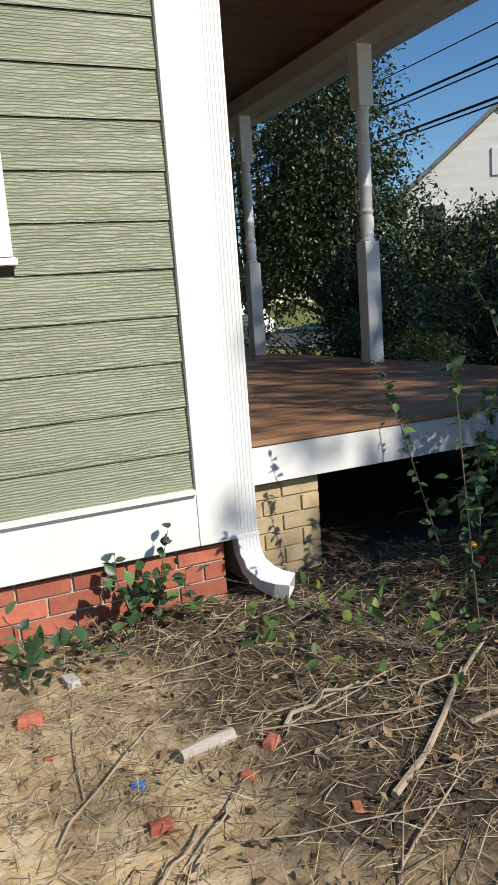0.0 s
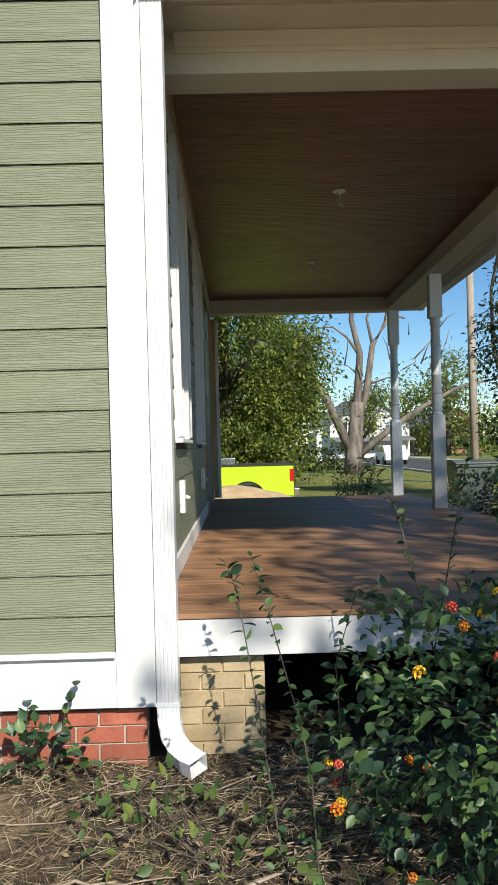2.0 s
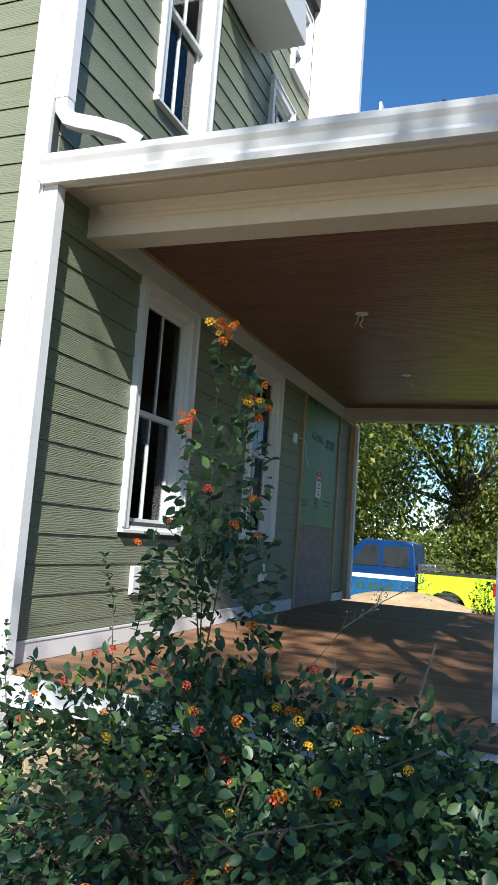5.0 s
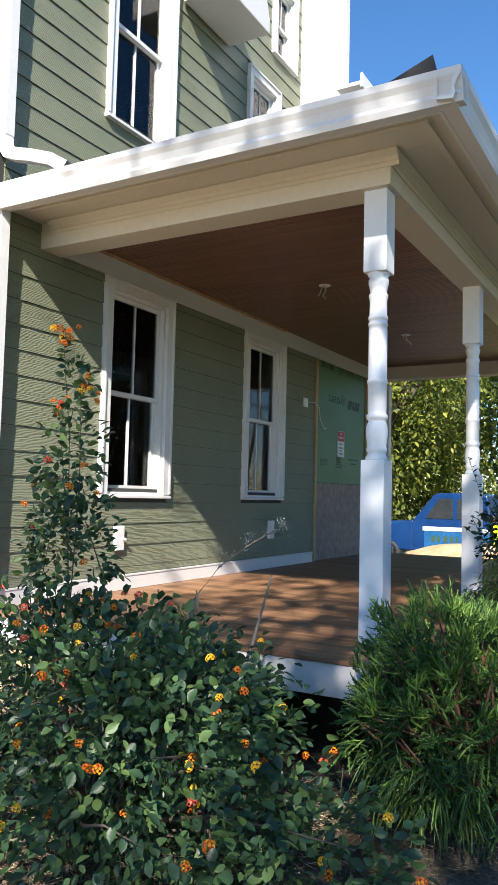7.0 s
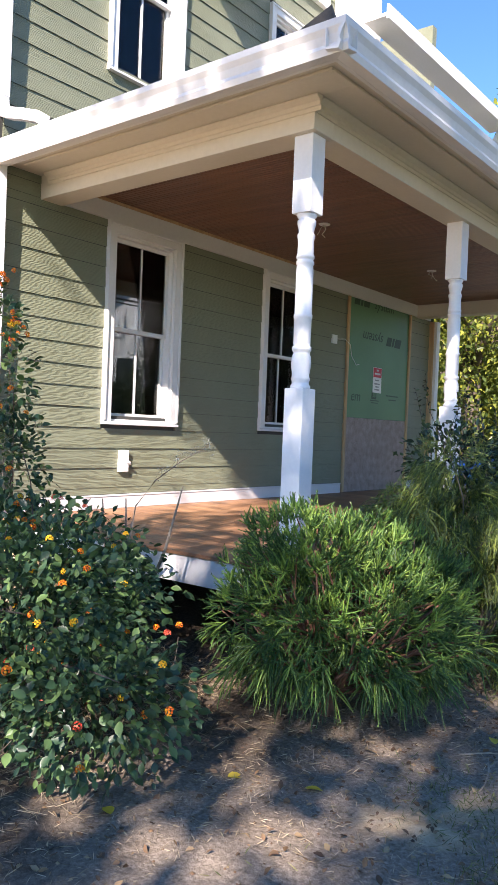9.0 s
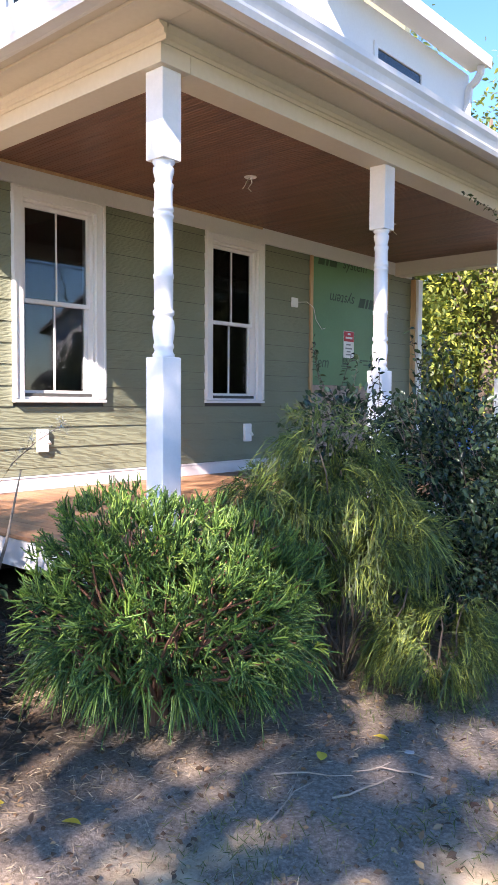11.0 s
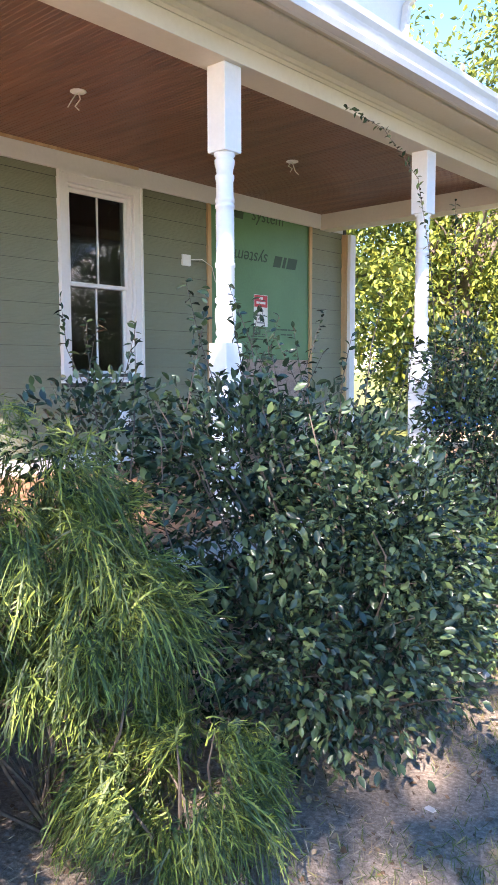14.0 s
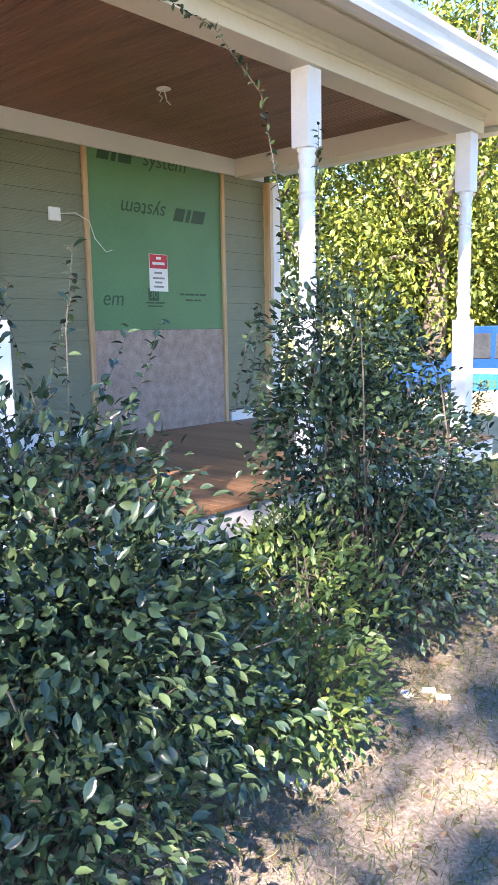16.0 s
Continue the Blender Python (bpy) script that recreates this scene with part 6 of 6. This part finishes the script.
far_house((27.5, 29.5), 9.5, 11, 5.4, 3.8, "house_white", "white gabled house across the street", -38)
far_house((16.5, 96), 10, 10, 4.2, 3.0, "house_white", "distant white house beyond the street", 10)
far_house((33, 118), 9, 9, 4.0, 2.6, "house_brick", "distant brick house beside the street", 20)
far_house((33, 12), 10, 11, 5.2, 3.2, "house_white", "pale house farther along the street", -80)
per = thing("pergola", (7.5, 72, gz(7, 72)), "white wooden pergola on a far lawn", "pergola")
for x in (6.0, 9.2):
    for y in (71, 73.4):
        part("post", Geo().box(x - 0.12, x + 0.12, y - 0.12, y + 0.12, -0.4, 2.5), "white", per)
part("lintel", Geo().box(5.6, 9.6, 70.9, 71.1, 2.5, 2.75).box(5.6, 9.6, 73.3, 73.5, 2.5, 2.75), "white", per)
for k in range(7):
    part("rafter", Geo().box(5.7 + k * 0.6, 5.8 + k * 0.6, 70.5, 73.9, 2.76, 2.95), "white", per)


def parked_car(at, mat, label, turn=0):
    x, y = at
    t = thing("parked_car", (0, 0, 0), label, "car")
    part("body", Geo().prism([(-2.2, 0.35), (2.2, 0.35), (2.25, 0.8), (1.5, 0.95), (0.9, 1.5), (-1.2, 1.5), (-1.9, 0.95), (-2.25, 0.85)], "x", -0.88, 0.88), mat, t, "", 0.05)
    part("windscreen", Geo().prism([(-1.75, 0.98), (1.35, 0.98), (0.85, 1.42), (-1.15, 1.42)], "x", -0.89, 0.89), "dark_glass", t, "", 0.02)
    for yy in (-1.4, 1.4):
        for xx in (-0.9, 0.72):
            part("wheel", Geo().tube([(xx, yy, 0.33), (xx + 0.18, yy, 0.33)], 0.33, 18), "black", t)
    t.location, t.rotation_euler = (x, y, gz(x, y) + 0.03), (0, 0, radians(turn))


parked_car((13.6, 60), "white", "white car parked along the far street")
parked_car((13.4, 30.5), "paper", "pale car parked at the kerb")

def trash_bin(x, y, label):
    """A wheeled bin: tapered tub, overhanging lid with a handle bar, two wheels on an axle."""
    z = gz(x, y)
    t = thing("trash_bin", (x, y, z), label, "bin")
    g = Geo()
    lo = [(x - 0.26, y - 0.26, z + 0.03), (x + 0.26, y - 0.26, z + 0.03), (x + 0.26, y + 0.22, z + 0.03), (x - 0.26, y + 0.22, z + 0.03)]
    hi = [(x - 0.34, y - 0.36, z + 1.02), (x + 0.34, y - 0.36, z + 1.02), (x + 0.34, y + 0.36, z + 1.02), (x - 0.34, y + 0.36, z + 1.02)]
    g.add(lo + hi, [(3, 2, 1, 0), (4, 5, 6, 7), (0, 1, 5, 4), (1, 2, 6, 5), (2, 3, 7, 6), (3, 0, 4, 7)])
    part("tub", g, "bin_plastic", t, "tapered grey-green tub", 0.02)
    part("rim", Geo().box(x - 0.36, x + 0.36, y - 0.38, y + 0.38, z + 0.98, z + 1.03), "bin_plastic", t, "", 0.01)
    part("lid", Geo().prism([(y - 0.40, z + 1.035), (y - 0.40, z + 1.06), (y - 0.1, z + 1.11), (y + 0.38, z + 1.09), (y + 0.38, z + 1.035)], "x", x - 0.37, x + 0.37), "bin_plastic", t, "domed lid", 0.008)
    part("handle", Geo().tube([(x - 0.30, y + 0.44, z + 1.0), (x + 0.30, y + 0.44, z + 1.0)], [0.016, 0.016], 8), "bin_plastic", t)
    for dx in (-0.29, 0.29):
        part("wheel", Geo().tube([(x + dx - 0.025, y + 0.24, z + 0.12), (x + dx + 0.025, y + 0.24, z + 0.12)], [0.12, 0.12], 16), "rubber", t, "black wheel")


trash_bin(5.6, 13.0, "wheeled grey-green plastic trash bin on the lawn")

# ---- ground litter ----


def scatter(n, x0, x1, y0, y1, keep):
    p = np.stack([rng.uniform(x0, x1, n), rng.uniform(y0, y1, n)], 1)
    p = p[[keep(x, y) for x, y in p]]
    return np.array([(x, y, rough_ground(x, y)) for x, y in p])


def bed(x, y):
    return noise.noise((x * 0.9, y * 0.9, 9)) * 0.5


p = scatter(52000, -1.0, 4.8, 0.2, 2.95, lambda x, y: (x < 3.9 or rng.random() < 0.25) and x + 0.3 * y + bed(x, y) * 1.6 > 0.62 + rng.normal(0, 0.25))
q = scatter(22000, 4.4, 7.6, 1.5, 8.5, lambda x, y: bed(x, y) + (5.6 - x) * 0.5 > 0)
p = np.concatenate([p, q])
w = unit(rng.normal(0, 1, (len(p), 3)) * np.array([1, 1, 0.32]) + np.array([0, 0, 0.12]))
v, f = needle_cloud(p + np.array([0, 0, 0.008]), w, np.where(p[:, :1] > 4.3, 0.5, 1) * rng.uniform(0.03, 0.10, (len(p), 1)), 0.0027, rng)
tagged(part("dry_straw", cloud_mesh("dry_straw", v, f, "straw"), "straw", None), "loose dry straw and stalks on the soil", "straw", "", "stuff")

p = scatter(15000, -1.2, 7.6, 0.2, 8.0, lambda x, y: (x > 0.3 or rng.random() < 0.4) and (y < 2.9 or x > 4.3))
v, f = leaf_cloud(rng, p + np.array([0, 0, 0.012]), rng.normal(0, 1, (len(p), 3)) * np.array([1, 1, 0.15]), rng.uniform(0.008, 0.042, len(p)), 0.55, 0.0)
tagged(part("leaf_litter", cloud_mesh("leaf_litter", v, f, "litter"), "litter", None), "scattered brown fallen leaves", "leaves", "", "stuff")

p = scatter(9000, -1.5, 7.8, 0.2, 8.5, lambda x, y: y < 2.9 or x > 4.4)
r = rng.uniform(0.003, 0.011, len(p))[:, None]
a = rng.uniform(0, 6.28, len(p))
c, s = np.cos(a)[:, None], np.sin(a)[:, None]
ex, ey, ez = np.concatenate([c, s, 0 * c], 1), np.concatenate([-s, c, 0 * c], 1), np.array([0, 0, 1])
v = np.stack([p + ex * r * 1.3, p + ey * r, p - ex * r, p - ey * r * 0.8, p + ez * r * 0.9 + ex * r * 0.3], 1).reshape(-1, 3)
f = (np.array([(0, 1, 4), (1, 2, 4), (2, 3, 4), (3, 0, 4)])[None] + (np.arange(len(p)) * 5)[:, None, None]).reshape(-1, 3)
tagged(part("soil_crumbs", cloud_mesh("soil_crumbs", v, f, "litter"), "litter", None), "loose crumbs of soil and bark on the ground", "soil", "", "stuff")

p = scatter(105000, 4.9, 8.2, 1.2, 10.5, lambda x, y: bed(x * 1.7, y * 1.7) + (x - 5.9) * 0.32 + max(0, y - 4.3) * 0.22 + rng.normal(0, 0.16) > 0.0)
w = unit(rng.normal(0, 0.6, (len(p), 3)) + np.array([0, 0, 0.45]))
v, f = needle_cloud(p, w, rng.uniform(0.018, 0.058, (len(p), 1)), 0.0036, rng)
tagged(part("thin_grass", cloud_mesh("thin_grass", v, f, "grass"), "grass", None), "short thin half-dry grass", "grass", "", "stuff")

p = scatter(16000, -3, 8.5, 11.2, 18.5, lambda x, y: True)
w = unit(rng.normal(0, 0.5, (len(p), 3)) + np.array([0, 0, 0.6]))
v, f = needle_cloud(p, w, rng.uniform(0.04, 0.10, (len(p), 1)), 0.010, rng)
tagged(part("lawn_grass", cloud_mesh("lawn_grass", v, f, "grass"), "grass", None), "mown lawn beyond the porch", "grass", "", "stuff")


def twig(a, b, r, label="dry fallen twig on the soil"):
    a, b = Vector((*a, rough_ground(*a) + r)), Vector((*b, rough_ground(*b) + r + 0.01))
    t = thing("twig", a, label, "twig", "fallen twigs")
    n = 6
    pts = [a.lerp(b, s) + Vector((rng.normal(0, 0.012), rng.normal(0, 0.012), 0.012 * math.sin(3 * s))) for s in np.linspace(0, 1, n)]
    part("stick", Geo().tube([tuple(q) for q in pts], list(np.linspace(r, r * 0.45, n)), 6), "twig", t)
    side = pts[3] + Vector((rng.normal(0, 0.08), rng.normal(0, 0.08), 0.02))
    part("side_stick", Geo().tube([tuple(pts[3]), tuple(side)], [r * 0.5, r * 0.2], 5), "twig", t)


for _ in range(95):
    x, y = rng.uniform(0.2, 2.6), rng.uniform(0.7, 2.6)
    a = rng.normal(0.25, 0.6)
    ln = rng.uniform(0.2, 0.75)
    twig((x, y), (x + ln * math.cos(a), y + ln * math.sin(a)), rng.uniform(0.002, 0.0048))
for _ in range(14):
    x, y = rng.uniform(4.9, 6.2), rng.uniform(2.2, 5.0)
    a = rng.uniform(0, 6.28)
    twig((x, y), (x + 0.3 * math.cos(a), y + 0.3 * math.sin(a)), 0.004)
twig((0.90, 1.43), (1.61, 1.92), 0.011, "pale dead branch lying on the soil")
twig((0.79, 1.83), (1.09, 1.91), 0.008, "pale dead branch lying on the soil")
twig((0.10, 1.65), (0.55, 2.09), 0.004, "pale dead branch lying on the soil")
twig((1.25, 1.55), (1.75, 1.6), 0.009, "pale dead branch lying on the soil")

lg = thing("weathered_stake", (0.57, 1.84, 0), "short weathered grey wooden stake on the soil", "wood")
part("stake", Geo().tube([(0.49, 1.83, rough_ground(0.49, 1.83) + 0.018), (0.57, 1.845, rough_ground(0.57, 1.84) + 0.02), (0.655, 1.85, rough_ground(0.65, 1.85) + 0.02)], [0.018, 0.022, 0.019], 9), "wood_grey", lg, "", 0, False)


def chunk(name, x, y, s, mat, label, flat=0.5):
    g = Geo()
    base = [(-1, -0.6, 0), (1, -0.7, 0), (1.1, 0.6, 0), (-0.9, 0.7, 0)]
    top = [(-0.8, -0.5, flat * 2), (0.9, -0.6, flat * 1.7), (0.95, 0.5, flat * 2), (-0.85, 0.55, flat * 1.6)]
    a = rng.uniform(0, 6.28)
    vs = [((u * math.cos(a) - w * math.sin(a)) * s + x, (u * math.sin(a) + w * math.cos(a)) * s + y, rough_ground(x, y) - 0.008 + q * s) for u, w, q in base + top]
    g.add(vs, [(0, 3, 2, 1), (4, 5, 6, 7), (0, 1, 5, 4), (1, 2, 6, 5), (2, 3, 7, 6), (3, 0, 4, 7)])
    t = tagged(part(name, g, mat, None, "", s * 0.12), label, "rubble")
    return t


for x, y, s in ((0.73, 1.77, 0.028), (0.17, 2.27, 0.04), (0.18, 2.04, 0.015), (0.36, 1.62, 0.03), (0.62, 1.68, 0.02), (0.8, 1.45, 0.02)):
    chunk("brick_fragment", x, y, s, "brick", "broken piece of red brick on the soil")
for x, y, s in ((0.33, 2.46, 0.04), (0.52, 1.60, 0.016), (0.45, 1.75, 0.012), (5.6, 4.6, 0.02), (5.4, 3.2, 0.02), (5.21, 5.82, 0.05)):
    chunk("stone", x, y, s, "concrete", "small pale stone on the soil", 0.4)
chunk("blue_wrapper", 0.36, 1.80, 0.018, "blue_wrap", "crumpled blue plastic wrapper on the soil", 0.5)
for x, y in ((5.02, 6.5), (5.10, 6.46), (5.26, 6.7), (5.34, 6.68), (5.2, 6.62)):
    chunk("paper_scrap", x, y, 0.032, "paper", "crumpled white paper scrap by the shrubs", 0.3)
ym = leaf_mesh("yellow_leaf", "yellow_leaf", 0.075, 0.6)
for x, y in ((4.51, 1.86), (4.8, 1.97), (5.28, 3.24), (5.21, 2.86), (4.4, 1.35)):
    ob = tagged(new("fallen_leaf", ym), "single yellow fallen leaf on the soil", "leaf", "yellow fallen leaves")
    ob.matrix_world = pose(x, y, rough_ground(x, y) + 0.012, rng.uniform(-12, 12), rng.uniform(-12, 12), rng.uniform(0, 360))

# ---- pieces of walls and floor ----
# deck boards run from the wall to the front edge
bw = 0.0915
k = 0
y = YN
while y < YFAR - 0.02:
    w2 = min(bw - 0.003, YFAR - y)
    nose = 0.008 if k == 0 else 0.0
    part("deck_board", Geo().prism([(y, DECK - 0.022), (y + w2, DECK - 0.022), (y + w2, DECK - 0.002), (y + w2 - 0.002, DECK), (y + 0.002, DECK), (y, DECK - 0.002)], "x", XF + 0.001, XO + rng.uniform(-0.002, 0.002)), "deck", deck)
    y += bw
    k += 1

# bricks of the footing and of the pier
BL, BH, J = 0.203, 0.066, 0.011
bm_full = Geo().box(0, BL, 0, 0.012, 0, BH).mesh("brick", "brick", 0.0025)
for r in range(5):
    z = 0.235 - (r + 1) * (BH + J) + 0.004
    x = 1.085 - (0.5 * BL if r % 2 else 0)
    if r % 2:
        part("brick", Geo().box(x + J, 1.085, 2.889, 2.90, z, z + BH), "brick", footing, "", 0.002)
    while x - BL > -3.5:
        ob = new("brick", bm_full)
        ob.parent = footing
        ob.matrix_basis = pose(x - BL, 2.888 + rng.uniform(-0.002, 0.002), z)
        x -= BL + J
tan_half = Geo().box(0, 0.0855, 0, 0.012, 0, BH).mesh("brick", "tan_brick", 0.0025)
tan_full = Geo().box(0, 0.182, 0, 0.012, 0, BH).mesh("brick", "tan_brick", 0.0025)
for r in range(6):
    z = 0.425 - (r + 1) * (BH + J) + 0.006
    if r % 2:
        for u, w in ((1.228, tan_half), (1.3245, tan_full), (1.5175, tan_half)):
            ob = new("brick", w)
            ob.parent = pier
            ob.matrix_basis = pose(u - 1.43, 2.977 - 3.05 + rng.uniform(-0.002, 0.002), z)
        continue
    for c in range(2):
        ob = new("brick", tan_full)
        ob.parent = pier
        ob.matrix_basis = pose(1.228 + c * 0.193 - 1.43, 2.977 - 3.05, z)
